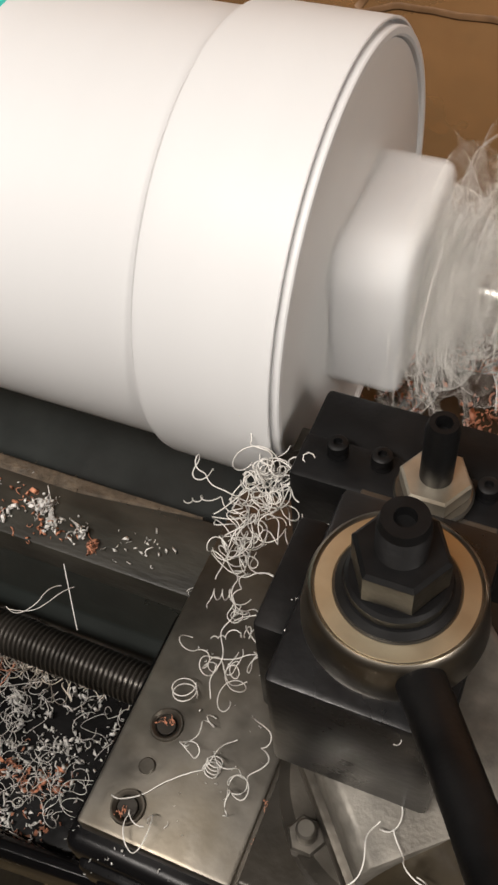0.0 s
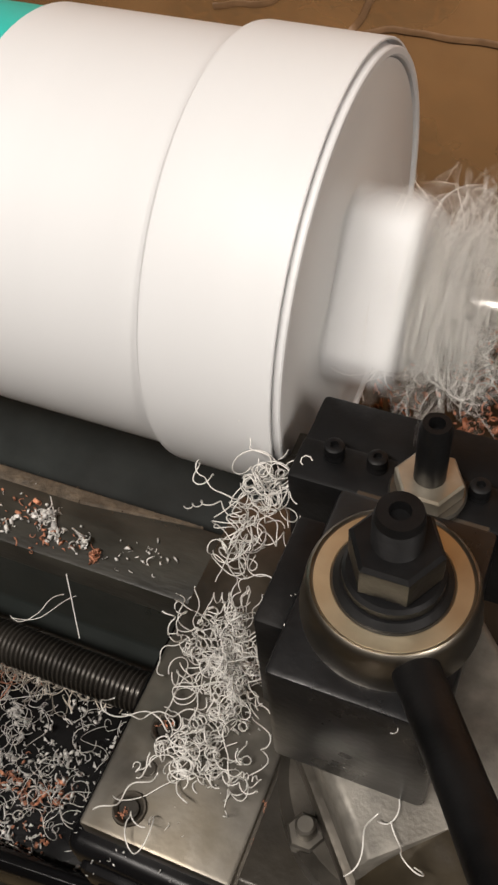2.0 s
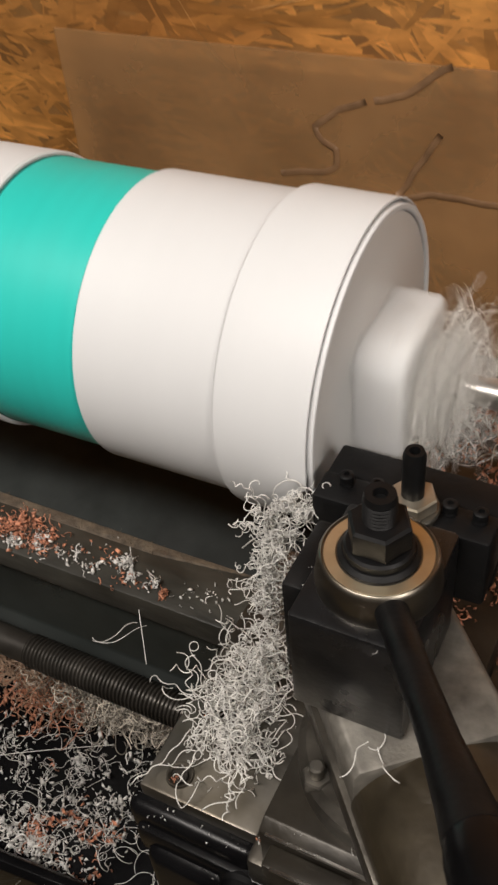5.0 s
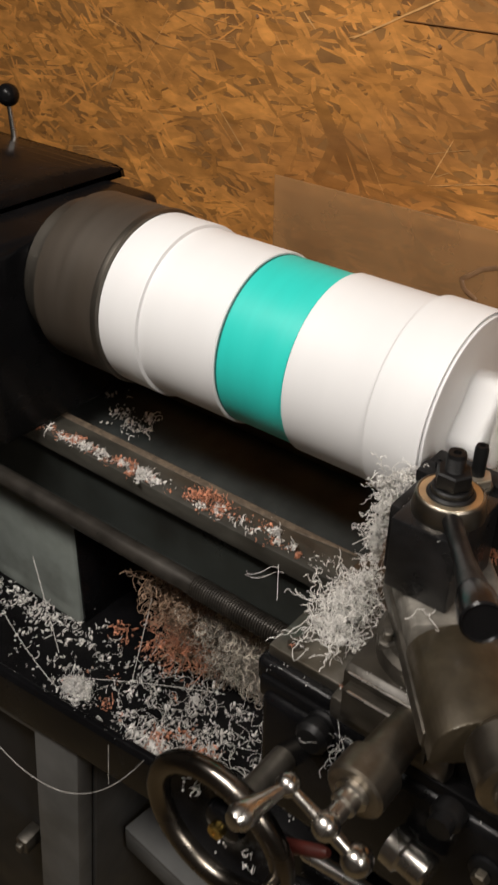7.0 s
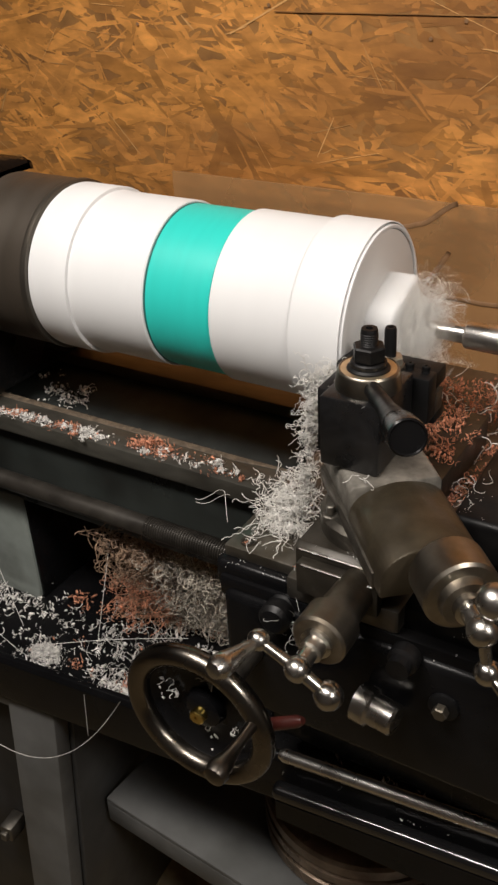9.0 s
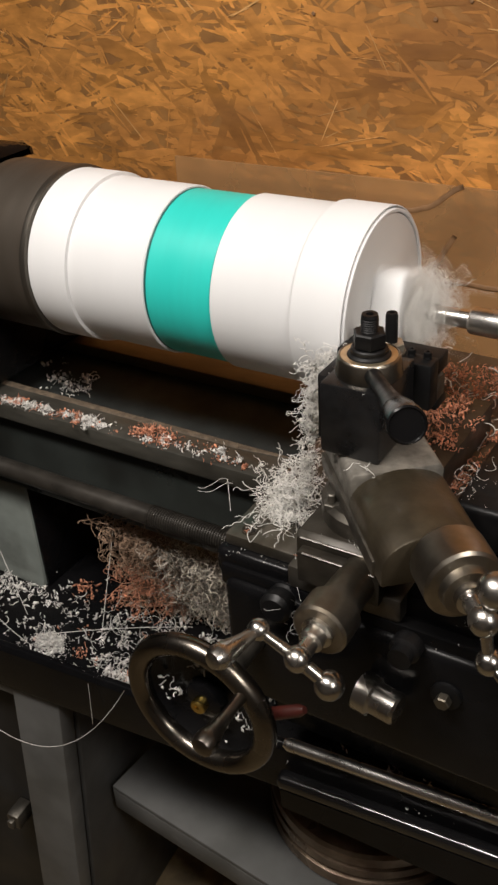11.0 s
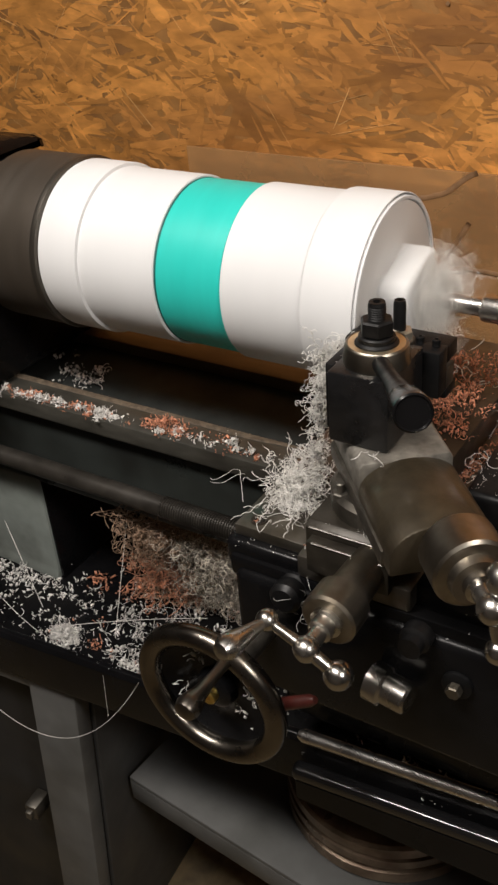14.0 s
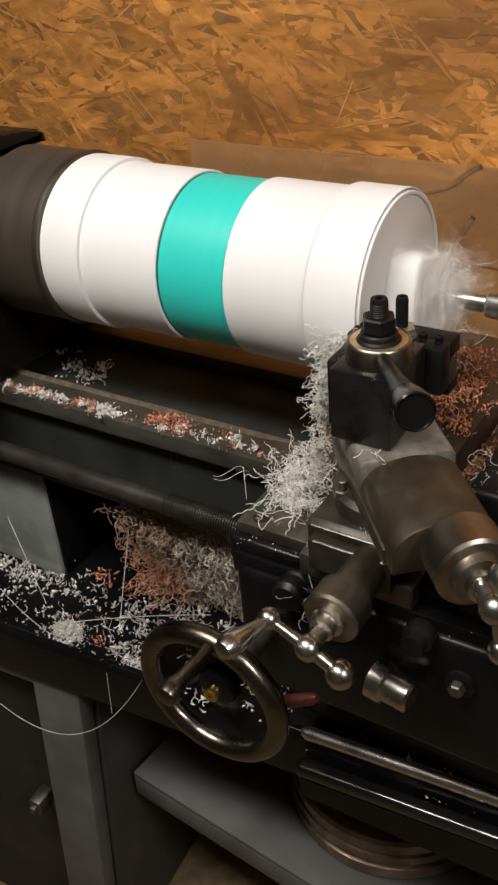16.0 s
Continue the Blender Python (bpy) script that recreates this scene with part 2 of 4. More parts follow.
class Soup:
    """Collects many small loose pieces and makes one mesh of them."""

    def __init__(self):
        self.v, self.f = [], []

    def tube(self, pts, r, n=4):
        base = len(self.v)
        pts = [Vector(p) for p in pts]
        up = Vector((random.random() - 0.5, random.random() - 0.5, random.random() - 0.5))
        for i, p in enumerate(pts):
            d = (pts[min(i + 1, len(pts) - 1)] - pts[max(i - 1, 0)])
            d = d.normalized() if d.length > 1e-9 else Vector((0, 0, 1))
            a = d.cross(up)
            a = a.normalized() if a.length > 1e-6 else d.orthogonal().normalized()
            c = d.cross(a)
            for k in range(n):
                t = 2 * math.pi * k / n
                self.v.append(tuple(p + r * (a * math.cos(t) + c * math.sin(t))))
        for i in range(len(pts) - 1):
            for k in range(n):
                k2 = (k + 1) % n
                self.f.append((base + i * n + k, base + i * n + k2, base + (i + 1) * n + k2, base + (i + 1) * n + k))
        self.f.append(tuple(base + k for k in range(n)))
        self.f.append(tuple(base + (len(pts) - 1) * n + k for k in reversed(range(n))))

    def bit(self, p, s):
        """A small curved shaving, or a short curl."""
        if random.random() < 0.45:
            d = (random.gauss(0, 1), random.gauss(0, 1), random.gauss(0, 0.4))
            self.tube(curl(p, d, s * random.uniform(1.0, 2.6), s * random.uniform(0.35, 0.8), s * 0.3), s * random.uniform(0.07, 0.12), 3)
            return
        base = len(self.v)
        q = Euler((random.uniform(0, 6.3), random.uniform(0, 6.3), random.uniform(0, 6.3))).to_matrix()
        l, w, t = s * random.uniform(0.6, 1.5), s * random.uniform(0.25, 0.6), s * 0.12
        for x, y, z in ((-l, -w, 0), (l, -w * 0.7, 0), (l * 0.8, w, 0), (-l, w * 0.8, 0), (0, -w, s * 0.5), (0, w, s * 0.5 + t)):
            self.v.append(tuple(Vector(p) + q @ Vector((x, y, z)) * 0.5))
        for f in ((0, 4, 5, 3), (4, 1, 2, 5), (0, 1, 4), (3, 5, 2), (0, 3, 2, 1)):
            self.f.append(tuple(base + k for k in f))

    def make(self, name, material, parent=None, at=(0, 0, 0), smooth=True):
        off = origin(parent) + Vector(at)
        me = bpy.data.meshes.new(name)
        me.from_pydata([tuple(Vector(p) - off) for p in self.v], [], self.f)
        me.polygons.foreach_set("use_smooth", [smooth] * len(me.polygons))
        me.materials.append(material)
        ob = new(name, me)
        ob.parent = parent
        ob.location = at
        return ob


def curl(start, way, length, rad, step=0.0016, wander=0.9, pull=(0, 0, 0)):
    """A curly strand: a walk that keeps bending, with loops of about the given radius."""
    p, d = Vector(start), Vector(way).normalized()
    ax = Vector((random.gauss(0, 1), random.gauss(0, 1), random.gauss(0, 1))).normalized()
    pts = [p.copy()]
    k = 1.0 / rad
    for i in range(int(length / step)):
        if random.random() < 0.10:
            ax = (ax + wander * Vector((random.gauss(0, 1), random.gauss(0, 1), random.gauss(0, 1)))).normalized()
            k = random.uniform(0.6, 1.7) / rad
        d = (Matrix.Rotation(k * step, 3, ax) @ d + Vector(pull) * step).normalized()
        p = p + d * step
        pts.append(p.copy())
    return pts

# ---- the room ----
AXIS = 1.10          # height of the lathe's spindle line
WALL_Y = 0.645

wall = part("wall_north", box(-3.0, 2.6, WALL_Y, WALL_Y + 0.10, 0.0, 2.4, 0), M_OSB)
tagged(wall, "wall lined with golden brown oriented strand board", "wall", kind="structure")


def strands(x0, x1, z0, z1, count, thin=1.0, lift=0.0003):
    s = Soup()
    for i in range(count):
        x, z = random.uniform(x0, x1), random.uniform(z0, z1)
        l = random.uniform(0.03, 0.12) * random.choice((0.4, 0.7, 1, 1.3))
        w = random.uniform(0.006, 0.020) * random.choice((0.3, 0.7, 1, 1.6)) * thin
        a = random.choice((random.gauss(0.0, 0.22), random.gauss(-0.1, 0.30), random.gauss(-0.75, 0.25), random.gauss(0.3, 0.6)))
        y = WALL_Y - lift - 0.0006 * i / count
        ca, sa = math.cos(a), math.sin(a)
        n0 = len(s.v)
        out = []
        n = 5
        for k in range(n + 1):
            u = -1 + 2 * k / n
            out.append((u * l / 2, w / 2 * random.uniform(0.55, 1.0) * (1 - 0.5 * abs(u) ** 4)))
        for k in range(n, -1, -1):
            u = -1 + 2 * k / n
            out.append((u * l / 2 + random.uniform(-0.003, 0.003), -w / 2 * random.uniform(0.55, 1.0) * (1 - 0.5 * abs(u) ** 4)))
        tilt = random.uniform(-0.008, 0.008)
        for u, v in out:
            s.v.append((x + u * ca - v * sa, y - abs(tilt) * 0.01 + tilt * v, z + u * sa + v * ca))
        s.f.append(tuple(range(n0, n0 + len(out))))
    return s


osb = strands(-1.75, 0.75, 0.72, 1.75, 9000).make("strands", M_FLAKE, wall, smooth=False)
tagged(osb, kind="stuff")
tagged(strands(-1.75, 0.75, 0.72, 1.75, 260, 0.12, 0.0017).make("slivers", M_SLIVER, wall, smooth=False), "pale slivers", kind="stuff")
joint = part("joint", box(-0.46, 1.2, WALL_Y - 0.0045, WALL_Y - 0.0031, 1.2625, 1.2640, 0), M_OSB, wall, "dark gap between two boards")
for x, z in ((-0.21, 1.232), (-0.16, 1.256), (-0.40, 1.236), (-0.47, 1.272), (-0.72, 1.24)):
    part("nail", rod(0, 0.0012, 0.003, (x, WALL_Y - 0.0032, z), (0, -1, 0), 10, 0.0003), M_SMEAR, wall)

tagged(part("wall_south", box(-3.0, 2.6, -2.1, -2.0, 0, 2.4, 0), M_WALL), "plain dull wall of the workshop", "wall", kind="structure")
tagged(part("wall_east", box(2.6, 2.7, -2.1, WALL_Y + 0.1, 0, 2.4, 0), M_WALL), "plain dull wall of the workshop", "wall", kind="structure")
tagged(part("wall_west", box(-3.1, -3.0, -2.1, WALL_Y + 0.1, 0, 2.4, 0), M_WALL), "plain dull wall of the workshop", "wall", kind="structure")
tagged(part("floor", box(-3.1, 2.7, -2.1, WALL_Y + 0.1, -0.1, 0, 0), M_FLOOR), "dusty brown workshop floor", "floor", kind="structure")
tagged(part("ceiling", box(-3.1, 2.7, -2.1, WALL_Y + 0.1, 2.4, 2.5, 0), M_CEIL), "plain pale workshop ceiling", "ceiling", kind="structure")

guard = thing("splash_guard", (0.1, 0.60, 0.60), "hazy brown plastic splash guard sheet with dark smears", "splash guard")
sheet = part("sheet", box(-0.645, 0.95, 0.598, 0.602, 0.60, 1.018, 0.0008, 1), M_SHEET, guard)
SM = Soup()
for pts in ([(-0.235, 0.972), (-0.268, 0.957), (-0.297, 0.934), (-0.288, 0.920), (-0.270, 0.910), (-0.272, 0.892), (-0.300, 0.879), (-0.355, 0.868)],
            [(-0.147, 0.943), (-0.172, 0.905), (-0.200, 0.857)], [(-0.205, 0.858), (-0.177, 0.867), (-0.122, 0.874), (0.05, 0.868)], [(-0.142, 1.016), (-0.19, 0.985), (-0.235, 0.972)]):
    fine = []
    for a, c in zip(pts, pts[1:]):
        fine += [(a[0] + (c[0] - a[0]) * k / 6, 0.6006, a[1] + (c[1] - a[1]) * k / 6) for k in range(6)]
    SM.tube([(x + noise.noise((x * 30, 0, z * 30)) * 0.006, y, z + noise.noise((z * 30, 5, x * 30)) * 0.006) for x, y, z in fine], 0.0040, 8)
SM.v = [(x, 0.5980 + (y - 0.6006) * 0.12, z) for x, y, z in SM.v]     # smears lie flat on the front of the sheet
SM.make("smear", M_SMEAR, guard)["label"] = "dark brown smear"

# ---- stand and chip tray ----
stand = thing("lathe_stand", (-0.2, -0.183, 0.0), "grey painted steel lathe stand with an open side", "machine stand")


def splayed(b):
    """Leans the stand's sides outwards towards the floor."""
    for v in b.verts:
        v.co.x += 0.1 * (v.co.z - 0.632)
    return b


part("front_post", splayed(box(-0.3735, -0.3065, -0.176, -0.150, 0.0, 0.632, 0.003)), M_STAND, stand)
part("top_rail", box(-0.90, -0.372, -0.174, -0.150, 0.612, 0.632, 0.003), M_STAND, stand)
# inner panels take the shaded copy of the stand paint
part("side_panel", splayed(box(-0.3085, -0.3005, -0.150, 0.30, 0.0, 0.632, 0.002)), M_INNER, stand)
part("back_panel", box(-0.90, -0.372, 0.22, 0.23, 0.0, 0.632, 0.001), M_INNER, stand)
part("front_post", box(-0.90, -0.80, -0.176, -0.150, 0.0, 0.612, 0.003), M_STAND, stand)
# door coloured near-black so the opening looks unlit
inner = part("door", splayed(box(-0.73, -0.3765, -0.146, -0.138, 0.02, 0.608, 0.002)), M_CAVE, stand, "recessed door, blackened for the shaded interior")
latch = box(-0.446, -0.426, -0.178, -0.146, 0.336, 0.362, 0.004)
box(-0.441, -0.431, -0.184, -0.176, 0.342, 0.356, 0.002, bm=latch)
part("latch", latch, M_STEEL, inner, "small bare steel latch")
shelf = thing("stand_shelf", (-0.3252, -0.1123, 0.352), "grey painted steel shelf bracing the stand", "shelf")
part("top", box(-0.3252, 0.75, -0.1123, 0.27, 0.388, 0.396, 0.002), M_STAND, shelf)
part("apron", box(-0.3252, 0.75, -0.1120, -0.108, 0.352, 0.3878, 0.001), M_STAND, shelf)
part("side", box(-0.3250, -0.321, -0.1078, 0.27, 0.352, 0.3878, 0.001), M_STAND, shelf)
part("post", box(0.62, 0.70, -0.10, 0.2, 0.0, 0.352, 0.003), M_STAND, shelf)
part("post", box(-0.30, -0.25, 0.16, 0.24, 0.0, 0.352, 0.003), M_STAND, shelf)
shelf.rotation_euler.z = radians(-5.0)

plate_thing = thing("spare_faceplate", (-0.012, 0.035, 0.396), "worn brown steel chuck backplate lying on the shelf", "faceplate")
FP = (-0.012, 0.035, 0.396)
part("lower_flange", turned([(0, 0), (0, 0.128), (0.004, 0.132), (0.020, 0.132), (0.022, 0.128), (0.022, 0)], FP, (0, 0, 1), 72), M_RUST, plate_thing)
part("groove", rod(0.022, 0.028, 0.127, FP, (0, 0, 1), 72), M_SCREW, plate_thing)
part("upper_flange", turned([(0.028, 0), (0.028, 0.130), (0.030, 0.132), (0.042, 0.132), (0.043, 0.128), (0.047, 0.128), (0.048, 0.131), (0.062, 0.131), (0.066, 0.127),
                     (0.066, 0.085), (0.062, 0.082), (0.062, 0.03), (0.05, 0.028), (0.05, 0)], FP, (0, 0, 1), 72), M_RUST, plate_thing)

tray = thing("chip_tray", (-0.2, -0.183, 0.64), "black enamelled chip tray littered with plastic shavings", "chip tray")
part("pan", box(-0.95, 0.85, -0.172, 0.36, 0.668, 0.680, 0.002), M_BLACK, tray)
part("front_rim", prism([(-0.172, 0.636), (-0.172, 0.700), (-0.176, 0.706), (-0.182, 0.706), (-0.186, 0.700), (-0.184, 0.640), (-0.180, 0.634)], -0.95, 0.85, 0.0012), M_BLACK, tray)
part("back_rim", box(-0.95, 0.85, 0.36, 0.368, 0.64, 0.72, 0.002), M_BLACK, tray)
part("edge_rod", turned([(-0.016, 0), (-0.015, 0.004), (-0.010, 0.0066), (0.85, 0.0066), (0.85, 0)], (0, -0.190, 0.7165), (1, 0, 0), 20), M_BRIGHT, tray, "bright steel rod along the tray edge")
part("front_rail", box(-0.02, 0.85, -0.205, -0.188, 0.664, 0.681, 0.006, 3), M_GLOSS, tray)

b = box(-0.015, 0.85, -0.204, -0.189, 0.60, 0.665, 0.0)
for v in b.verts:
    if v.co.z < 0.62:
        v.co.z = 0.640 if v.co.x < 0 else 0.560
part("rail_skirt", b, M_BLACK, tray, "black skirt under the rail")
for ob in (stand, tray):
    ob.rotation_euler.z = radians(4.8)   # the stand is set a little askew under the bed

# ---- lathe bed ----
bed = thing("lathe_bed", (-0.2, 0.0, 0.68), "dark painted cast lathe bed with worn flat ways", "lathe bed")
part("front_way", prism([(-0.073, 0.937), (-0.030, 0.937), (-0.030, 0.913), (-0.066, 0.913), (-0.073, 0.917)], -0.80, 0.80, 0.002), M_WAY, bed, "worn brown way dusted with chips")
part("front_web", prism([(-0.058, 0.915), (-0.040, 0.915), (-0.040, 0.826), (-0.074, 0.826), (-0.074, 0.840), (-0.064, 0.848), (-0.060, 0.900)], -0.80, 0.80, 0.002), M_BEDPAINT, bed)
strip = Soup()
for i in range(420):
    x = random.uniform(-0.79, -0.078)
    q = 0.0045 * min(1, (-0.06 - x) / 0.06)
    strip.bit((x, -0.0335 + random.uniform(-q, q), 0.9376), 0.0016 * random.uniform(0.5, 1.3))
tagged(strip.make("loose_dirt", M_GREASE, bed), "tan dirt along the inner edge", kind="stuff")
part("dirt_strip", prism([(-0.0385, 0.9368), (-0.0370, 0.9378), (-0.0305, 0.9380), (-0.0295, 0.9368)], -0.79, -0.135), M_GREASE, bed, "strip of dried tan grease")
b = prism([(-0.0385, 0.9368), (-0.0370, 0.9378), (-0.0305, 0.9380), (-0.0295, 0.9368)], -0.135, -0.066)
for v in b.verts:
    if v.co.x > -0.1:
        v.co.y = -0.0297 + (v.co.y + 0.0295) * 0.12
part("dirt_strip", b, M_GREASE, bed, "strip of dried tan grease")
part("back_way", prism([(0.084, 0.937), (0.132, 0.937), (0.132, 0.918), (0.084, 0.918)], -0.80, 0.80, 0.002), M_WAYTAN, bed, "oily way, tinted tan for the wood reflection")
part("back_web", prism([(0.090, 0.919), (0.118, 0.919), (0.118, 0.826), (0.090, 0.826)], -0.80, 0.80, 0.002), M_BEDPAINT, bed)
part("gap_bridge", prism([(-0.042, 0.86), (-0.042, 0.895), (0.092, 0.925), (0.092, 0.86)], -0.80, 0.10, 0.004), M_WEB, bed)
part("cross_rib", box(0.41, 0.47, -0.042, 0.092, 0.828, 0.875, 0.006), M_BEDPAINT, bed)
part("web_floor", box(-0.80, 0.80, -0.042, 0.092, 0.880, 0.893, 0.003), M_BEDPAINT, bed)
part("foot", prism([(-0.081, 0.680), (-0.077, 0.695), (-0.077, 0.830), (0.10, 0.830), (0.10, 0.680)], -0.562, -0.410, 0.004), M_PILLAR, bed, "pale grey green cast foot")
# black panel added over the pale side to stand in for its shade
part("foot_side", box(-0.4101, -0.406, -0.0735, 0.098, 0.681, 0.829, 0.001), M_BLACK, bed, "side of the foot, blackened for shade")
part("foot", box(0.55, 0.70, -0.077, 0.10, 0.680, 0.830, 0.004), M_PILLAR, bed, "pale grey green cast foot")

screw = thing("lead_screw", (-0.3, -0.100, 0.873), "greasy dark steel lead screw along the bed", "lead screw")
part("shaft", rod(-0.66, -0.205, 0.0105, (0, -0.100, 0.873), (1, 0, 0), 24), M_SCREW, screw)
prof = [(-0.205, 0)]
x = -0.205
while x < 0.02:
    prof += [(x, 0.0100), (x + 0.0008, 0.0115), (x + 0.0016, 0.0115), (x + 0.0024, 0.0100)]
    x += 0.0029
part("thread", turned(prof + [(x, 0)], (0, -0.100, 0.873), (1, 0, 0), 24), M_SCREW, screw, "fine dark thread")
part("bracket", box(-0.685, -0.655, -0.125, -0.072, 0.845, 0.905, 0.006), M_BLACK, screw)
part("end_cap", turned([(0, 0), (0, 0.014), (0.008, 0.014), (0.012, 0.010), (0.012, 0)], (-0.655, -0.100, 0.873), (1, 0, 0), 24), M_STEEL, screw)

# ---- headstock ----
head = thing("headstock", (-0.6, 0.0, 0.937), "glossy black cast headstock cover", "headstock")
b = box(-0.92, -0.445, -0.125, 0.125, 0.938, 1.150, 0.012, 3)
part("body", b, M_BLACK, head)
sec = [(0.02 + 0.13 * math.cos(math.pi * k / 20), 1.145 + 0.028 * math.sin(math.pi * k / 20) ** 0.7) for k in range(21)]
part("cover", prism(sec, -0.90, -0.520, 0.010), M_BLACK, head, "rounded glossy black lid")
for x in (-0.52, -0.62):
    part("bolt", rod(0, 0.008, 0.007, (x, -0.128, 1.13), (0, -1, 0), 12, 0.001, sides=6), M_OXIDE, head)
lever = part("lever", turned([(0, 0), (0, 0.0045), (0.075, 0.0032), (0.075, 0)], (-0.685, 0.125, 1.135), (-0.15, 0.05, 1), 16), M_CHROME, head)
part("knob", ball((-0.697, 0.13, 1.212), 0.0135), M_BLACK, lever, "black plastic ball knob")
part("gear_box", box(-1.0, -0.93, -0.12, 0.17, 0.95, 1.20, 0.01), M_BEDPAINT, head)

# ---- chuck and work, turning about the spindle line ----
chuck = thing("lathe_chuck", (-0.38, 0, AXIS), "dark grey steel chuck gripping the white pipe", "chuck")
part("back_plate", turned([(-0.444, 0), (-0.444, 0.074), (-0.4195, 0.074), (-0.4195, 0)], (0, 0, AXIS), (1, 0, 0), 64), M_DARKSTEEL, chuck, "dark steel back plate")
part("face_ring", turned([(-0.3385, 0.08), (-0.3385, 0.0868), (-0.3365, 0.0872), (-0.3325, 0.0866), (-0.3318, 0.085), (-0.3318, 0.07)], (0, 0, AXIS), (1, 0, 0), 96), M_DARKSTEEL, chuck, "slightly brighter steel rim")
part("body", turned([(-0.419, 0), (-0.419, 0.083), (-0.416, 0.086), (-0.3390, 0.086), (-0.3385, 0.085), (-0.3385, 0)], (0, 0, AXIS), (1, 0, 0), 96), M_CHUCK, chuck)

work = thing("pipe_fitting", (0, 0, AXIS), "white plastic pipe couplings on a teal pipe being turned", "pipe fitting")
RM, RC, RT = 0.0800, 0.0838, 0.0774
part("rear_coupling", turned([(-0.3312, 0.070), (-0.3312, RC - 0.001), (-0.3302, RC), (-0.2862, RC), (-0.2851, RC - 0.0004), (-0.2843, RM + 0.0004), (-0.2829, RM),
                              (-0.1988, RM), (-0.1977, RM - 0.001), (-0.1977, RT - 0.003)], (0, 0, AXIS), (1, 0, 0), 128), M_PVC, work, "white plastic coupling with a wider collar")
part("middle_pipe", turned([(-0.201, RT - 0.004), (-0.201, RT), (-0.122, RT), (-0.122, RT - 0.004)], (0, 0, AXIS), (1, 0, 0), 128), M_TEAL, work, "teal green plastic pipe")
# thin dark rings draw the shadow that the coupling lips throw on the teal
for x0, x1 in ((-0.1979, -0.1959), (-0.1275, -0.1262)):
    part("joint", turned([(x0, RT - 0.002), (x0, RT + 0.0003), (x1, RT + 0.0003), (x1, RT - 0.002)], (0, 0, AXIS), (1, 0, 0), 128), M_LIPSHADE, work, "shadow line of the coupling lip, drawn as a dark ring")
front = part("front_coupling", turned([(-0.1263, RT - 0.003), (-0.1263, RM - 0.0006), (-0.1257, RM), (-0.0500, RM), (-0.0482, RM + 0.0006), (-0.0463, RC - 0.0005), (-0.0443, RC),
                               (-0.0002, RC), (0.0002, RC - 0.0003), (0.0002, RC - 0.0010), (-0.0040, RC - 0.0012), (-0.0040, RC - 0.0025), (0.0022, RC - 0.0026), (0.0027, RC - 0.0031), (0.0027, RC - 0.0052),
                               (0.0020, RC - 0.0060), (-0.001, RC - 0.0062), (-0.001, 0.070)], (0, 0, AXIS), (1, 0, 0), 128), M_PVC, work, "white plastic coupling with a freshly cut rim")
part("plug", turned([(-0.003, 0.0776), (0.0008, 0.0772), (0.0012, 0.0765), (0.0012, 0.05), (0.0012, 0)], (0, 0, AXIS), (1, 0, 0), 96), M_PVC_IN, work, "greyish white end plug")
boss = part("boss", box(0.000, 0.028, -0.031, 0.031, AXIS - 0.031, AXIS + 0.031, 0.004, 3), M_PVC, work, "square white boss on the plug")
part("hub", turned([(0.0275, 0.010), (0.036, 0.009), (0.042, 0.007), (0.042, 0)], (0, 0, AXIS), (1, 0, 0), 40), M_PVC_IN, work)
s = Soup()
for i in range(150):
    a = random.uniform(0, 2 * math.pi)
    r = random.uniform(0.010, 0.026)
    c0 = Vector((random.uniform(0.028, 0.047), r * math.cos(a), AXIS + r * math.sin(a)))
    s.tube(curl(c0, (random.gauss(0, 0.3), -math.sin(a), math.cos(a)), random.uniform(0.03, 0.07), random.uniform(0.004, 0.012), 0.002, 0.7, (0, -8 * math.cos(a), -8 * math.sin(a))), 0.00022)
for i in range(800):
    a = random.uniform(0, 2 * math.pi)
    r = random.uniform(0.008, 0.026)
    c0 = Vector((random.uniform(0.029, 0.044), r * math.cos(a), AXIS + r * math.sin(a)))
    s.tube(curl(c0, (random.gauss(0, 0.25), -math.sin(a), math.cos(a)), random.uniform(0.02, 0.06), random.uniform(0.004, 0.012), 0.002, 0.6, (0, -10 * math.cos(a), -10 * math.sin(a))), 0.00016, 3)
for i in range(46):
    a = random.uniform(0, 2 * math.pi)
    c0 = Vector((random.uniform(0.032, 0.052), 0.018 * math.cos(a), AXIS + 0.018 * math.sin(a)))
    s.tube(curl(c0, (random.gauss(0.1, 0.3), math.cos(a) - math.sin(a), math.sin(a) + math.cos(a)), random.uniform(0.02, 0.05), random.uniform(0.01, 0.03), 0.003), 0.00017, 3)
tagged(s.make("wound_swarf", M_CURL, work), "white plastic shavings wound round the boss", kind="stuff")

# ---- tailstock ----
tail = thing("tailstock", (0.3, 0, 0.937), "black tailstock with a bright steel live centre", "tailstock")
part("live_centre", turned([(0.040, 0), (0.042, 0.0055), (0.050, 0.0072), (0.078, 0.0080), (0.079, 0.0105), (0.081, 0.0115), (0.150, 0.0125), (0.151, 0.017), (0.30, 0.017), (0.30, 0)], (0, 0, AXIS), (1, 0, 0), 40), M_BRIGHT, tail, "bright steel live centre")
part("body", box(0.26, 0.46, -0.055, 0.055, 0.985, 1.155, 0.02, 3), M_BLACK, tail)
part("base", prism([(-0.115, 0.9395), (-0.115, 0.975), (-0.06, 1.02), (0.06, 1.02), (0.14, 0.975), (0.14, 0.9395)], 0.205, 0.47, 0.005), M_OXIDE, tail)
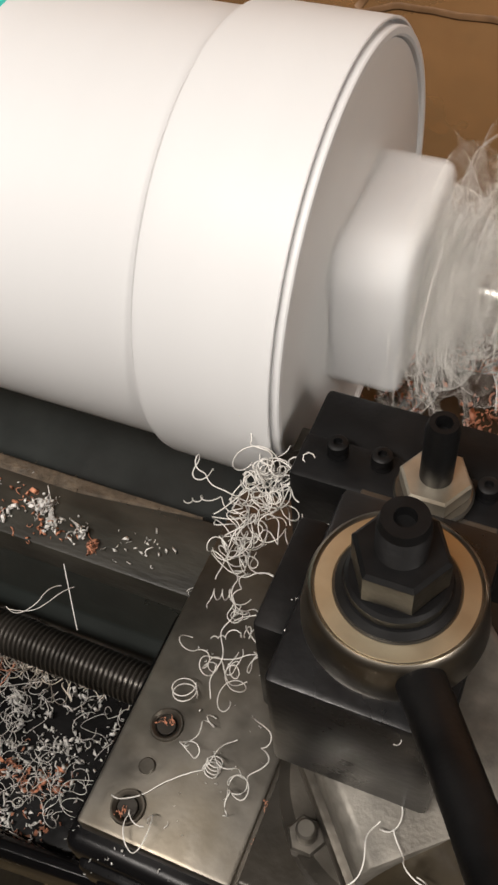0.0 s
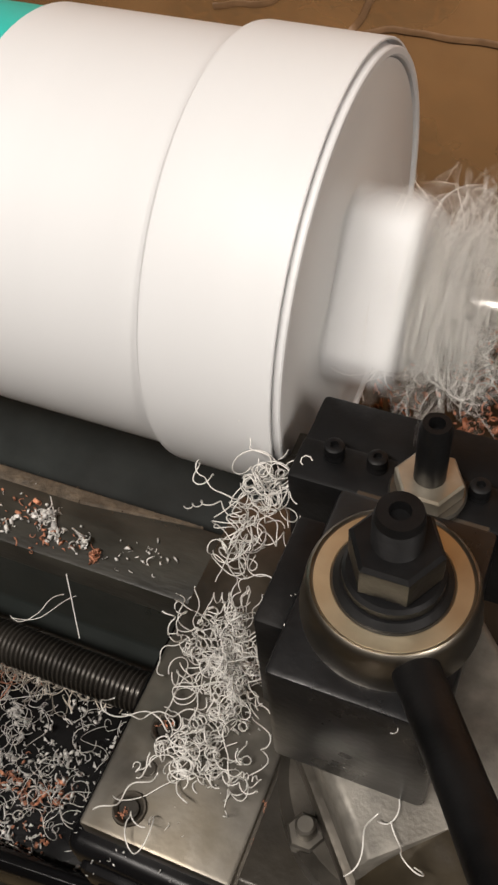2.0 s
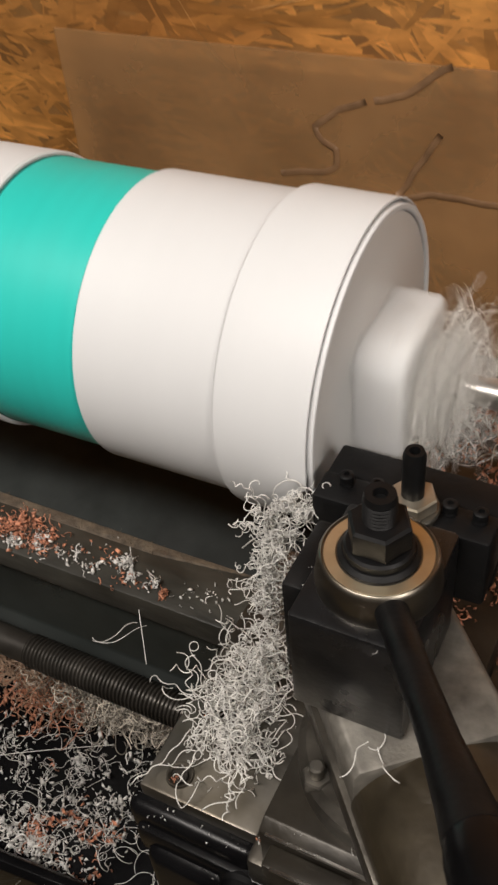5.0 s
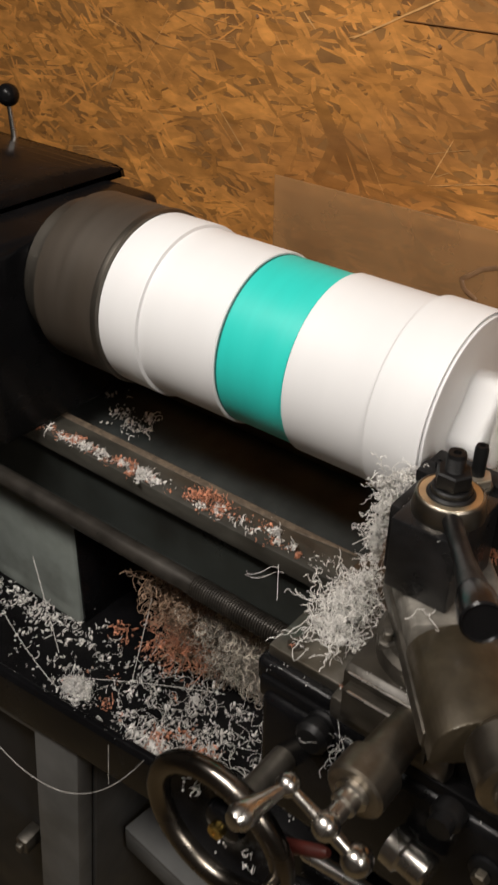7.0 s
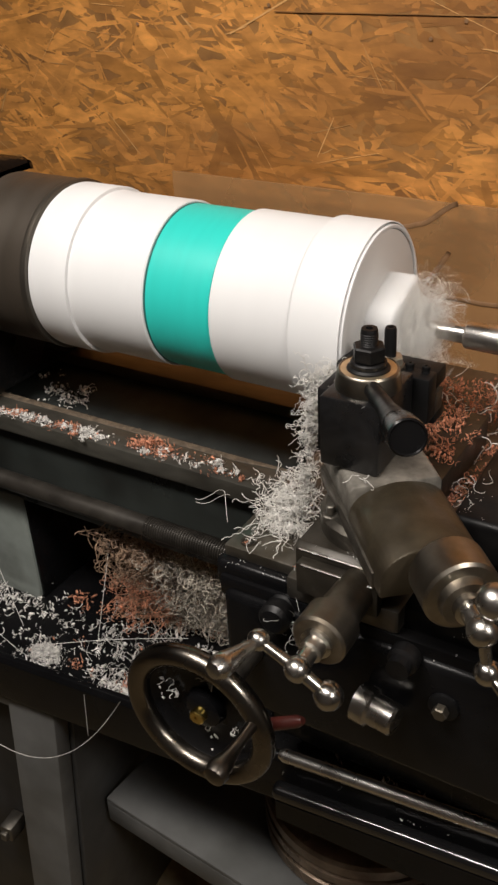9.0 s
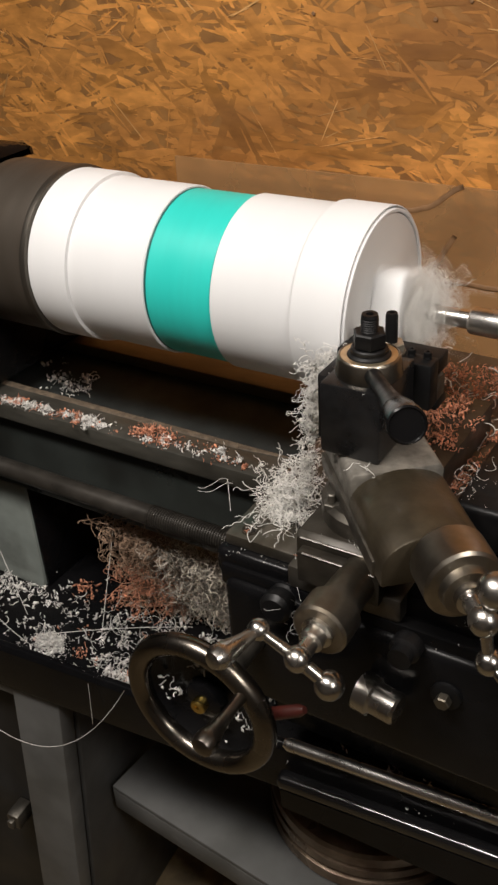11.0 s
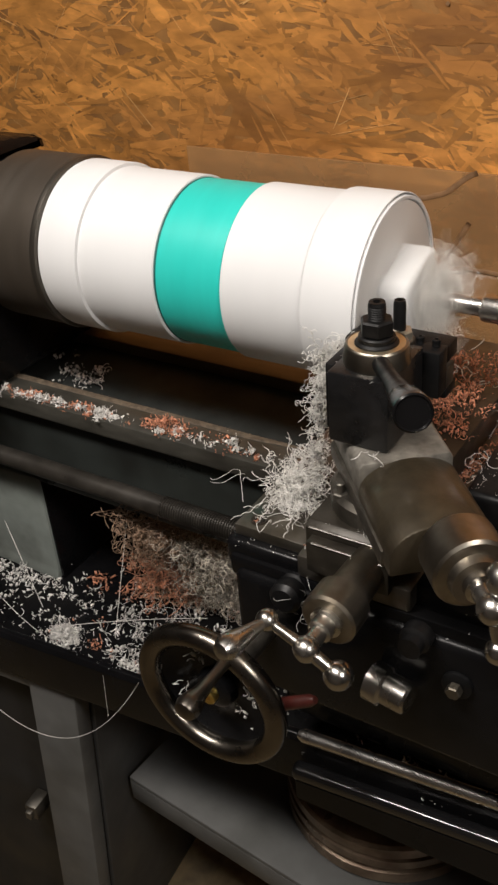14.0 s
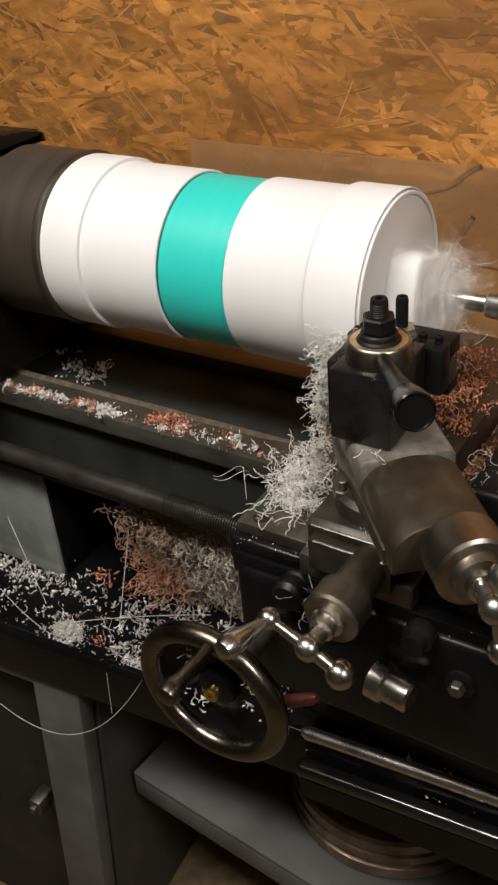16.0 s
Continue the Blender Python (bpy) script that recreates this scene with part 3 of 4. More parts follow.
# ---- carriage: saddle and apron ----
car = thing("carriage", (0.06, -0.10, 0.90), "black lathe carriage with saddle and apron", "carriage")
part("wing_plate", box(-0.046, 0.0195, -0.188, -0.020, 0.952, 0.963, 0.0018), M_STEEL, car, "flat oily steel saddle wing")
part("wing_casting", box(-0.052, 0.020, -0.196, -0.084, 0.925, 0.952, 0.006, 3), M_BLACK, car)
part("saddle_body", box(0.018, 0.115, -0.200, 0.150, 0.9395, 0.962, 0.004), M_DARKSTEEL, car)
part("rear_wing", box(-0.046, 0.175, 0.020, 0.215, 0.9395, 0.9600, 0.004), M_DARKSTEEL, car)
part("front_wing", box(0.113, 0.200, -0.190, -0.030, 0.9395, 0.9615, 0.004), M_BLACK, car)
part("wing_lug", box(0.121, 0.215, -0.118, 0.02, 0.9615, 1.002, 0.006, 3), M_OXIDE, car)
part("apron", box(-0.040, 0.330, -0.206, -0.118, 0.805, 0.930, 0.008, 3), M_BLACK, car)
part("gear_case", box(-0.030, 0.320, -0.158, -0.100, 0.722, 0.808, 0.008, 3), M_BLACK, car)
part("apron_lip", box(-0.046, 0.330, -0.200, -0.100, 0.918, 0.940, 0.004), M_BLACK, car)
for y, r in ((-0.176, 0.0068), (-0.141, 0.0068)):
    scr = part("screw", turned([(0.0, 0), (0.0, r * 0.66), (0.0006, r * 0.72), (0.0016, r * 0.9), (0.0016, r), (0.0, r * 1.04)], (-0.029, y, 0.963), (0, 0, 1), 24), M_DARKSTEEL, car)
    part("socket", rod(0, 0.0012, r * 0.6, (-0.029, y, 0.9628), (0, 0, 1), 18, 0.0003), M_SCREW, scr)
part("pin", rod(0, 0.0012, 0.0034, (-0.029, -0.159, 0.963), (0, 0, 1), 18, 0.0004), M_STEEL, car)
plug = part("oil_plug", turned([(0, 0), (0, 0.012), (0.003, 0.012), (0.004, 0.010), (0.004, 0)], (0.1563, -0.206, 0.8935), (0, -1, 0), 28), M_OXIDE, car)
part("bolt_head", rod(0.004, 0.012, 0.0062, (0.1563, -0.206, 0.8935), (0, -1, 0), 12, 0.001, sides=6), M_STEEL, plug)
part("shaft_bush", turned([(0, 0), (0, 0.016), (0.012, 0.016), (0.014, 0.013), (0.032, 0.013), (0.034, 0.011), (0.034, 0)], (0.092, -0.219, 0.879), (1, -0.12, -0.06), 32), M_CHROME, car, "short bright steel spigot")
part("half_nut_stub", turned([(0, 0), (0, 0.012), (0.010, 0.012), (0.012, 0.009), (0.02, 0.009), (0.02, 0)], (0.125, -0.206, 0.932), (0, -1, 0), 24), M_OXIDE, car)
part("red_lever", turned([(0, 0), (0, 0.006), (0.048, 0.0052), (0.054, 0.003), (0.054, 0)], (0.012, -0.25, 0.838), (1, 0.05, 0.62), 16), M_RED, car, "dark red lever")
part("thread_dial", turned([(0, 0), (0, 0.013), (0.006, 0.0135), (0.008, 0.0115), (0.012, 0.0115), (0.014, 0.0135), (0.022, 0.0135), (0.026, 0.010), (0.026, 0)], (0.0145, -0.194, 0.926), (0.05, -1, 0.1), 32), M_OXIDE, car, "black ribbed knob")

# ---- cross slide ----
cross = thing("cross_slide", (0.06, -0.10, 0.963), "oily steel cross slide with a ball crank", "cross slide")
part("slide", prism([(-0.196, 0.9625), (-0.196, 0.990), (-0.190, 0.994), (0.06, 0.994), (0.06, 0.9625)], 0.026, 0.094, 0.0008), M_CAST, cross)
part("worn_edge", box(0.029, 0.091, -0.1966, -0.1945, 0.9892, 0.9906, 0.0004, 1), M_CHROME, cross, "edge worn bright")
part("worn_edge", box(0.036, 0.096, -0.2076, -0.2055, 0.9838, 0.9852, 0.0004, 1), M_CHROME, cross, "edge worn bright")
part("front_cap", box(0.032, 0.100, -0.207, -0.1965, 0.957, 0.985, 0.001), M_CAST, cross)
part("swivel_disc", turned([(0, 0), (0, 0.046), (0.014, 0.046), (0.018, 0.042), (0.018, 0)], (0.072, -0.142, 0.994), (0, 0, 1), 64), M_DARKSTEEL, cross, "round swivel base")
nutp = part("clamp_nut", rod(0, 0.008, 0.0068, (0.0445, -0.172, 1.005), (0, 0, 1), 6, 0.0008, sides=6), M_STEEL, cross, "hexagon clamp nut")
part("stud", rod(0.008, 0.016, 0.0035, (0.0445, -0.172, 1.005), (0, 0, 1), 16), M_STEEL, nutp)
HUB = Vector((0.081, -0.296, 0.974))
part("bushing", turned([(0, 0), (0, 0.015), (0.045, 0.0165), (0.0455, 0.021), (0.068, 0.021), (0.070, 0.019), (0.070, 0.0)], (0.081, -0.196, 0.974), (0, -1, 0), 40), M_SATIN, cross, "bright graduated collar")
part("hub_nut", turned([(0, 0), (0, 0.012), (0.005, 0.012), (0.006, 0.009), (0.014, 0.009), (0.015, 0.0065), (0.030, 0.0065), (0.030, 0)], HUB + Vector((0, 0.032, 0)), (0, -1, 0), 24), M_CHROME, cross)


def ball_crank(parent, hub, small, top, grip, rb=0.0095):
    c = part("crank", ball(hub, rb), M_CHROME, parent, "polished ball crank")
    h, s_, t_ = Vector(hub), Vector(small), Vector(top)
    part("arm", turned([(0, 0.0045), ((t_ - h).length, 0.0038)], h, t_ - h, 16), M_CHROME, c)
    part("arm", turned([(0, 0.0050), ((s_ - h).length, 0.0050)], h, s_ - h, 16), M_CHROME, c)
    part("counterweight", ball(s_, rb * 1.12), M_CHROME, c)
    part("end_ball", ball(t_, rb * 0.85), M_CHROME, c)
    g = Vector(grip) - t_
    n = g.length
    part("grip", turned([(0, 0.003), (n * 0.2, 0.0042), (n * 0.55, 0.0062), (n * 0.85, 0.0088), (n, 0.0090), (n + 0.005, 0.006), (n + 0.0065, 0)], t_, g, 20), M_CHROME, c)


ball_crank(cross, HUB, (0.1035, -0.294, 0.9585), (0.050, -0.294, 0.9855), (0.044, -0.336, 0.993))

# ---- compound slide ----
comp = thing("compound_slide", (0.09, -0.14, 1.0), "greasy brown cast iron compound slide at an angle", "compound slide")
CW = Vector((0.655, -0.7556, 0.0))
CF = Matrix.Translation((0.072, -0.135, 0)) @ Matrix.Rotation(math.atan2(CW.y, CW.x), 4, "Z")


def comp_prism(outline, u0, u1, bevel=0.003):
    b = prism(outline, u0, u1, bevel)
    bmesh.ops.transform(b, matrix=CF, verts=b.verts)
    return b


part("base", comp_prism([(-0.040, 1.010), (-0.040, 1.024), (0.040, 1.024), (0.040, 1.010)], -0.045, 0.10, 0.002), M_DARKSTEEL, comp)
part("top_table", comp_prism([(-0.037, 1.024), (-0.037, 1.046), (-0.034, 1.050), (0.031, 1.050), (0.034, 1.046), (0.034, 1.024)], -0.048, 0.034, 0.0015), M_GALV, comp)
half = [(-0.038, 1.012)] + [(-0.038 * math.cos(math.pi * k / 24), 1.020 + 0.030 * math.sin(math.pi * k / 24) ** 0.72) for k in range(25)] + [(0.038, 1.012)]
part("screw_cover", comp_prism(half, 0.032, 0.114, 0.002), M_BRONZED, comp, "rounded brown cast cover")
CE = CF @ Vector((0.114, 0.006, 1.035))
part("collar", turned([(0, 0), (0, 0.022), (0.006, 0.0265), (0.034, 0.0265), (0.036, 0.0245), (0.037, 0.018), (0.044, 0.017), (0.044, 0)], CE, CW, 48), M_SATIN, comp, "graduated steel collar")
CH = CE + CW * 0.068
part("hub_nut", turned([(0.044, 0.011), (0.050, 0.011), (0.051, 0.008), (0.068, 0.007)], CE, CW, 24), M_CHROME, comp)
ball_crank(comp, CH, CH + Vector((0.004, 0.004, 0.022)), CH + Vector((0.006, -0.002, -0.030)), CH + Vector((0.050, -0.024, -0.046)), 0.0105)

# ---- tool post ----
post = thing("tool_post", (0.062, -0.132, 1.05), "black quick change tool post with a bright cam ring", "tool post")
part("block", prism([(-0.1640, 1.0505), (-0.1640, 1.109), (-0.100, 1.109), (-0.100, 1.0505)], 0.031, 0.0790, 0.0022), M_BLUED, post)
part("dovetail", prism([(-0.150, 1.052), (-0.150, 1.107), (-0.112, 1.107), (-0.112, 1.052)], 0.022, 0.032, 0.002), M_OXIDE, post)
RX, RY = 0.0567, -0.1340
part("cam_ring", turned([(0.000, 0), (0.000, 0.0246), (0.002, 0.0248), (0.0130, 0.0232), (0.0146, 0.0226), (0.0152, 0.0218), (0.0146, 0.0212), (0.0140, 0.0)], (RX, RY, 1.109), (0, 0, 1), 72), M_SATIN, post, "polished conical steel cam ring")
part("ring_face", turned([(0.0140, 0.0213), (0.0147, 0.0208), (0.0147, 0.0165), (0.0140, 0.0158)], (RX, RY, 1.109), (0, 0, 1), 72), M_RING, post, "worn steel ring face, tinted gold for the wall reflection")
part("washer", turned([(0, 0), (0, 0.0155), (0.004, 0.0158), (0.0055, 0.0142), (0.0055, 0.0135), (0.0085, 0.0135), (0.0095, 0.0125), (0.0095, 0)], (RX, RY, 1.1205), (0, 0, 1), 40), M_OXIDE, post)
nutb = part("nut", rod(0, 0.012, 0.0125, (RX, RY, 1.130), (0, 0, 1), 6, 0.0012, sides=6), M_OXIDE, post, "black hexagon nut")
prof = [(0, 0.0062)]
for k in range(7):
    prof += [(k * 0.0017 + 0.0006, 0.0066), (k * 0.0017 + 0.0014, 0.0059)]
part("stud", turned(prof + [(0.0125, 0.0064), (0.0150, 0.0058), (0.0150, 0.0028), (0.0120, 0.0026), (0.0120, 0)], (RX, RY, 1.140), (0, 0, 1), 28), M_OXIDE, nutb)
K = Vector((0.1315, -0.250, 1.149))
H0 = Vector((0.068, -0.152, 1.1165))
hw = K - H0
hl = hw.length
hp = part("handle", turned([(0, 0), (0, 0.0064), (hl * 0.3, 0.0060), (hl * 0.55, 0.0066), (hl * 0.75, 0.0084), (hl * 0.85, 0.0098), (hl * 0.85, 0.0)], H0, hw, 24), M_OXIDE, post, "black clamping handle")
part("grip", turned([(-0.020, 0.0), (-0.020, 0.0092), (-0.012, 0.0110), (0.006, 0.0122), (0.0125, 0.0119), (0.0135, 0.0108), (0.0125, 0.0100), (0.0125, 0)], K, hw, 32), M_BLACK, hp, "fat black plastic grip")

holder = thing("tool_holder", (0.055, -0.08, 1.06), "black steel tool holder clamped to the tool post", "tool holder")
part("body", box(0.012, 0.0905, -0.0975, -0.080, 1.064, 1.103, 0.0018), M_OXIDE, holder)
part("upper_jaw", box(0.012, 0.0905, -0.081, -0.060, 1.087, 1.1015, 0.0018), M_OXIDE, holder)
part("lower_jaw", box(0.012, 0.0905, -0.081, -0.060, 1.056, 1.0655, 0.0018), M_OXIDE, holder)
for x in (0.024, 0.038, 0.070, 0.083):
    part("set_screw", turned([(0, 0), (0, 0.0034), (0.0012, 0.0030), (0.002, 0.0034), (0.0035, 0.0030), (0.0045, 0.0034), (0.007, 0.0032), (0.0075, 0.0024), (0.0075, 0.0014), (0.0055, 0.0014), (0.0055, 0)],
                             (x, -0.0855, 1.1015), (0, 0, 1), 18), M_OXIDE, holder)
for x0, x1 in ((0.035, 0.045), (0.064, 0.076)):
    part("worn_edge", box(x0, x1, -0.0978, -0.0955, 1.1022, 1.1034, 0.0004, 1), M_STEEL, holder, "edge worn to bare metal")
hs = part("height_stud", turned([(0, 0), (0, 0.0048), (0.028, 0.0048), (0.0305, 0.0040), (0.0305, 0.0024), (0.026, 0.0022), (0.026, 0)], (0.0555, -0.0915, 1.108), (0, 0, 1), 28), M_OXIDE, holder, "black height adjusting stud")
part("lock_nut", rod(0.0, 0.0070, 0.0106, (0.0555, -0.0915, 1.1075), (0, 0, 1), 6, 0.0008, sides=6), M_NUT, hs, "bright hexagon lock nut")
part("collar", turned([(0, 0), (0, 0.0108), (0.0040, 0.0118), (0.005, 0.0112), (0.005, 0)], (0.0555, -0.0915, 1.1028), (0, 0, 1), 32), M_STEEL, hs)
tool = thing("cutting_tool", (0.02, -0.074, 1.075), "dark steel turning tool held against the pipe rim", "cutting tool")
b = prism([(-0.0795, 1.0645), (-0.0795, 1.0825), (-0.064, 1.0825), (-0.064, 1.0645)], 0.004, 0.090, 0.0008)
part("shank", b, M_DARKSTEEL, tool)
part("tip", turned([(0, 0), (0, 0.007), (0.016, 0.003), (0.018, 0)], (0.007, -0.0745, 1.076), (-0.5, -0.85, 0.75), 8, sides=4), M_STEEL, tool)

# ---- handwheel: turns with the feed ----
WC = Vector((-0.0133, -0.287, 0.8742))
wheel = thing("handwheel", tuple(WC), "worn steel carriage handwheel with a turned grip", "handwheel")
part("rim", ring_tube(WC, (0, -1, 0), 0.0585, 0.0092, 72, 16), M_RIM, wheel)
part("web", turned([(0.0, 0.055), (-0.004, 0.053), (-0.010, 0.046), (-0.014, 0.030), (-0.012, 0.018), (-0.004, 0.016), (-0.002, 0.013), (-0.002, 0)], WC, (0, -1, 0), 56), M_BLACK, wheel, "dished black web")
part("hub_screw", turned([(-0.004, 0.0065), (0.004, 0.0065), (0.005, 0.0055), (0.005, 0.002), (0.003, 0.002), (0.003, 0)], WC, (0, -1, 0), 20), M_BRASS, wheel, "brass hub screw")
part("grip", turned([(0.004, 0.0045), (0.010, 0.0050), (0.018, 0.0042), (0.030, 0.0048), (0.042, 0.0062), (0.050, 0.0088), (0.056, 0.0096), (0.061, 0.0078), (0.063, 0.003), (0.063, 0)],
                    WC + Vector((0.0585, 0, 0)), (0, -1, 0), 24), M_RIM, wheel, "turned steel grip")
s = Soup()
for i in range(40):
    a, r = random.choice((0.9, 2.4, 2.7, 4.4, 5.3)) + random.gauss(0, 0.15), random.uniform(0.026, 0.044)
    s.bit(WC + Vector((r * math.cos(a), 0.009 - 0.004 * (r > 0.036), r * math.sin(a))), 0.0045)
tagged(s.make("caught_chips", M_BIT, wheel), "white chips stuck in the wheel", kind="stuff")
axle = thing("handwheel_shaft", (WC.x, -0.24, WC.z), "dark steel shaft carrying the handwheel", "shaft")
part("shaft", rod(0, 0.072, 0.011, (WC.x, -0.204, WC.z), (0, -1, 0), 24), M_DARKSTEEL, axle)

# ---- swarf and chips ----
RIDING = []          # shavings that lie on the carriage and travel with it


def tangle(name, label, count, centre, spread, length, rad, material=M_CURL, r=0.0005, at=None, floor=None, way=None, parent=None):
    s = Soup()
    for i in range(count):
        p = Vector([random.gauss(c, q) for c, q in zip(centre, spread)])
        if floor is not None:
            p.z = floor + abs(p.z - floor)
        w = way or (random.gauss(0, 1), random.gauss(0, 1), random.gauss(0, 0.5))
        pts = curl(p, w, random.uniform(*length), random.uniform(*rad))
        if floor is not None:
            pts = [Vector((q.x, max(q.y, -0.166) if floor < 0.7 else q.y, floor + 0.0006 + abs(q.z - floor - 0.0006))) for q in pts]
        s.tube(pts, r)
    return tagged(s.make(name, material, at=at or centre), label, "shavings", kind="stuff")


TIP = Vector((0.000, -0.088, 1.092))
RIDING.append(tangle("swarf_ball", "ball of fine white plastic curls at the tool tip", 30, (0.006, -0.094, 1.091), (0.004, 0.002, 0.002), (0.02, 0.04), (0.0020, 0.0040), r=0.00024))
s = Soup()
for i in range(36):
    u0 = random.random() ** 1.2 * 0.85
    p = TIP.lerp(Vector((-0.001, -0.118, 0.975)), u0) + Vector((random.gauss(-0.004, 0.0016), random.gauss(0, 0.003), 0))
    s.tube(curl(p, (random.gauss(0, 0.25), -0.3 + random.gauss(0, 0.3), -1), random.uniform(0.03, 0.07), random.uniform(0.0022, 0.0055), 0.0011, pull=(0, -5, -22)), 0.00025)
RIDING.append(tagged(s.make("swarf_stream", M_CURL, at=tuple(TIP)), "stream of white plastic curls hanging from the tool", "shavings", kind="stuff"))
RIDING.append(tangle("swarf_scatter", "few white plastic curls lying on the saddle wing", 9, (-0.008, -0.140, 0.965), (0.009, 0.020, 0.002), (0.05, 0.09), (0.003, 0.0055), r=0.00028, floor=0.963))
RIDING.append(tangle("swarf_curl", "white curl lying on the compound slide", 3, (0.064, -0.171, 1.053), (0.004, 0.002, 0.001), (0.02, 0.035), (0.0035, 0.005), r=0.00026, floor=1.0503))
tangle("swarf_wisp", "thin white plastic strand hanging over the bed", 2, (-0.108, -0.088, 0.934), (0.004, 0.002, 0.004), (0.02, 0.04), (0.006, 0.012), r=0.00024)

DROPS = []
for i in range(13):
    high = i in (3, 6, 8)
    if high:
        home = Vector((-0.006, -0.102 - 0.003 * (8 - i), 0.998 + 0.0145 * (i - 3)))
        ob = tangle("swarf_clump", "loose clump of white plastic curls cut from the pipe", 120, tuple(home), (0.0030, 0.0036, 0.013), (0.016, 0.032), (0.0012, 0.0026), r=0.00028)
    else:
        home = Vector((-0.012 + 0.012 * math.sin(2.4 * i), -0.125 - 0.020 * math.cos(1.7 * i) - 0.0015 * i, 0.967 + 0.0012 * i))
        ob = tangle("swarf_clump", "loose clump of white plastic curls cut from the pipe", 30, tuple(home), (0.0062, 0.008, 0.0035), (0.028, 0.055), (0.0018, 0.0036), r=0.00031)
    DROPS.append((ob, home, (0.05, 1.05, 0.55, 1.55, 1.55, 2.05, 2.55, 2.05, 3.55, 2.55, 3.55, 4.05, 4.55)[i]))


def sprinkle(name, label, material, blobs, size, at, clump=12):
    """Chips strewn over a level in small clusters: blobs of (count, x, y, z, spread x, spread y, height)."""
    s = Soup()
    for n, x, y, z, sx, sy, h in blobs:
        left = n
        while left > 0:
            many = min(left, 1 + int(random.expovariate(1 / clump)))
            left -= many
            cx, cy = random.gauss(0, 1), random.gauss(0, 1)
            tight = min(0.0022 + 0.0006 * many ** 0.5, 0.5 * sx, 0.8 * sy)
            for i in range(many):
                px, py = x + sx * cx + random.gauss(0, tight), y + sy * cy + random.gauss(0, tight)
                if -0.17 > py and z < 0.7:
                    py = -0.168 + random.uniform(0, 0.02)
                s.bit((px, py, z + 0.0008 + h * random.random() * math.exp(-(cx * cx + cy * cy) / 2)), size * random.choice((0.5, 0.7, 1.0, 1.4)))
    return tagged(s.make(name, material, at=at), label, "chips", kind="stuff")


T = 0.680
sprinkle("white_chips", "white plastic chips strewn over the black tray", M_BIT,
         [(420, -0.30, -0.10, T, 0.10, 0.05, 0.004), (260, -0.22, -0.152, T, 0.035, 0.012, 0.006), (200, -0.45, -0.11, T, 0.05, 0.03, 0.006), (320, -0.47, -0.096, T, 0.05, 0.009, 0.010),
          (300, -0.20, -0.09, T, 0.05, 0.035, 0.006), (160, 0.1, -0.12, T, 0.12, 0.02, 0.002), (140, -0.25, -0.115, T, 0.05, 0.02, 0.006), (110, -0.215, -0.158, T, 0.012, 0.005, 0.010), (60, -0.17, -0.12, T, 0.012, 0.012, 0.008)], 0.0044, (-0.3, -0.1, T), 4)
sprinkle("chip_pile", "small bright pile of white plastic chips in the tray", M_BIT, [(1100, -0.336, -0.153, T, 0.010, 0.006, 0.016)], 0.0032, (-0.328, -0.15, T), 1)
sprinkle("copper_chips", "copper coloured plastic chips strewn over the tray", M_COPPER,
         [(260, -0.25, -0.10, T, 0.07, 0.05, 0.004), (120, -0.20, -0.13, T, 0.02, 0.012, 0.008), (300, -0.285, -0.050, T, 0.018, 0.012, 0.045), (160, -0.33, -0.01, T, 0.03, 0.03, 0.03), (40, -0.22, -0.16, T, 0.05, 0.008, 0.005)], 0.0044, (-0.3, 0, T))
B = 0.937
sprinkle("way_chips", "white plastic chips lying along the front way", M_BIT,
         [(560, -0.37, -0.065, B, 0.06, 0.0030, 0.005), (160, -0.55, -0.064, B, 0.08, 0.004, 0.004), (140, -0.21, -0.061, B, 0.04, 0.005, 0.003), (40, -0.15, -0.046, B, 0.016, 0.005, 0.003), (70, -0.118, -0.063, B, 0.010, 0.003, 0.005), (200, -0.305, -0.063, B, 0.012, 0.004, 0.006), (50, -0.142, -0.052, B, 0.004, 0.003, 0.008), (36, -0.09, -0.06, B, 0.02, 0.006, 0.001)], 0.0032, (-0.3, -0.05, B))
sprinkle("way_copper_chips", "copper coloured chips lying along the front way", M_COPPER,
         [(420, -0.228, -0.055, B, 0.014, 0.006, 0.007), (380, -0.37, -0.064, B, 0.05, 0.0035, 0.005), (60, -0.16, -0.058, B, 0.03, 0.006, 0.002), (30, -0.108, -0.064, B, 0.006, 0.002, 0.003)], 0.003, (-0.3, -0.05, B))
sprinkle("rib_chips", "pale chips caught between the ways", M_BIT, [(150, -0.415, 0.030, 0.9125, 0.020, 0.010, 0.006), (60, -0.45, 0.05, 0.917, 0.03, 0.008, 0.003)], 0.004, (-0.42, 0.03, 0.9))
S2 = 0.9605
RIDING.append(sprinkle("saddle_chips", "copper coloured chips piled on the rear saddle", M_COPPER,
         [(1300, 0.060, 0.115, S2, 0.045, 0.040, 0.022), (900, 0.060, 0.060, S2, 0.03, 0.025, 0.010), (420, 0.072, 0.010, 0.9622, 0.018, 0.022, 0.003), (420, 0.064, -0.008, 0.9945, 0.014, 0.024, 0.006), (280, 0.060, 0.030, 0.9945, 0.020, 0.016, 0.010), (260, 0.11, 0.06, S2, 0.04, 0.03, 0.005), (240, 0.090, -0.035, 0.9622, 0.010, 0.014, 0.002)], 0.0036, (0.06, 0.06, S2)))
RIDING.append(tangle("saddle_swarf", "pale curls among the chips on the saddle", 60, (0.075, 0.09, 0.968), (0.04, 0.05, 0.008), (0.015, 0.05), (0.005, 0.012), floor=S2))
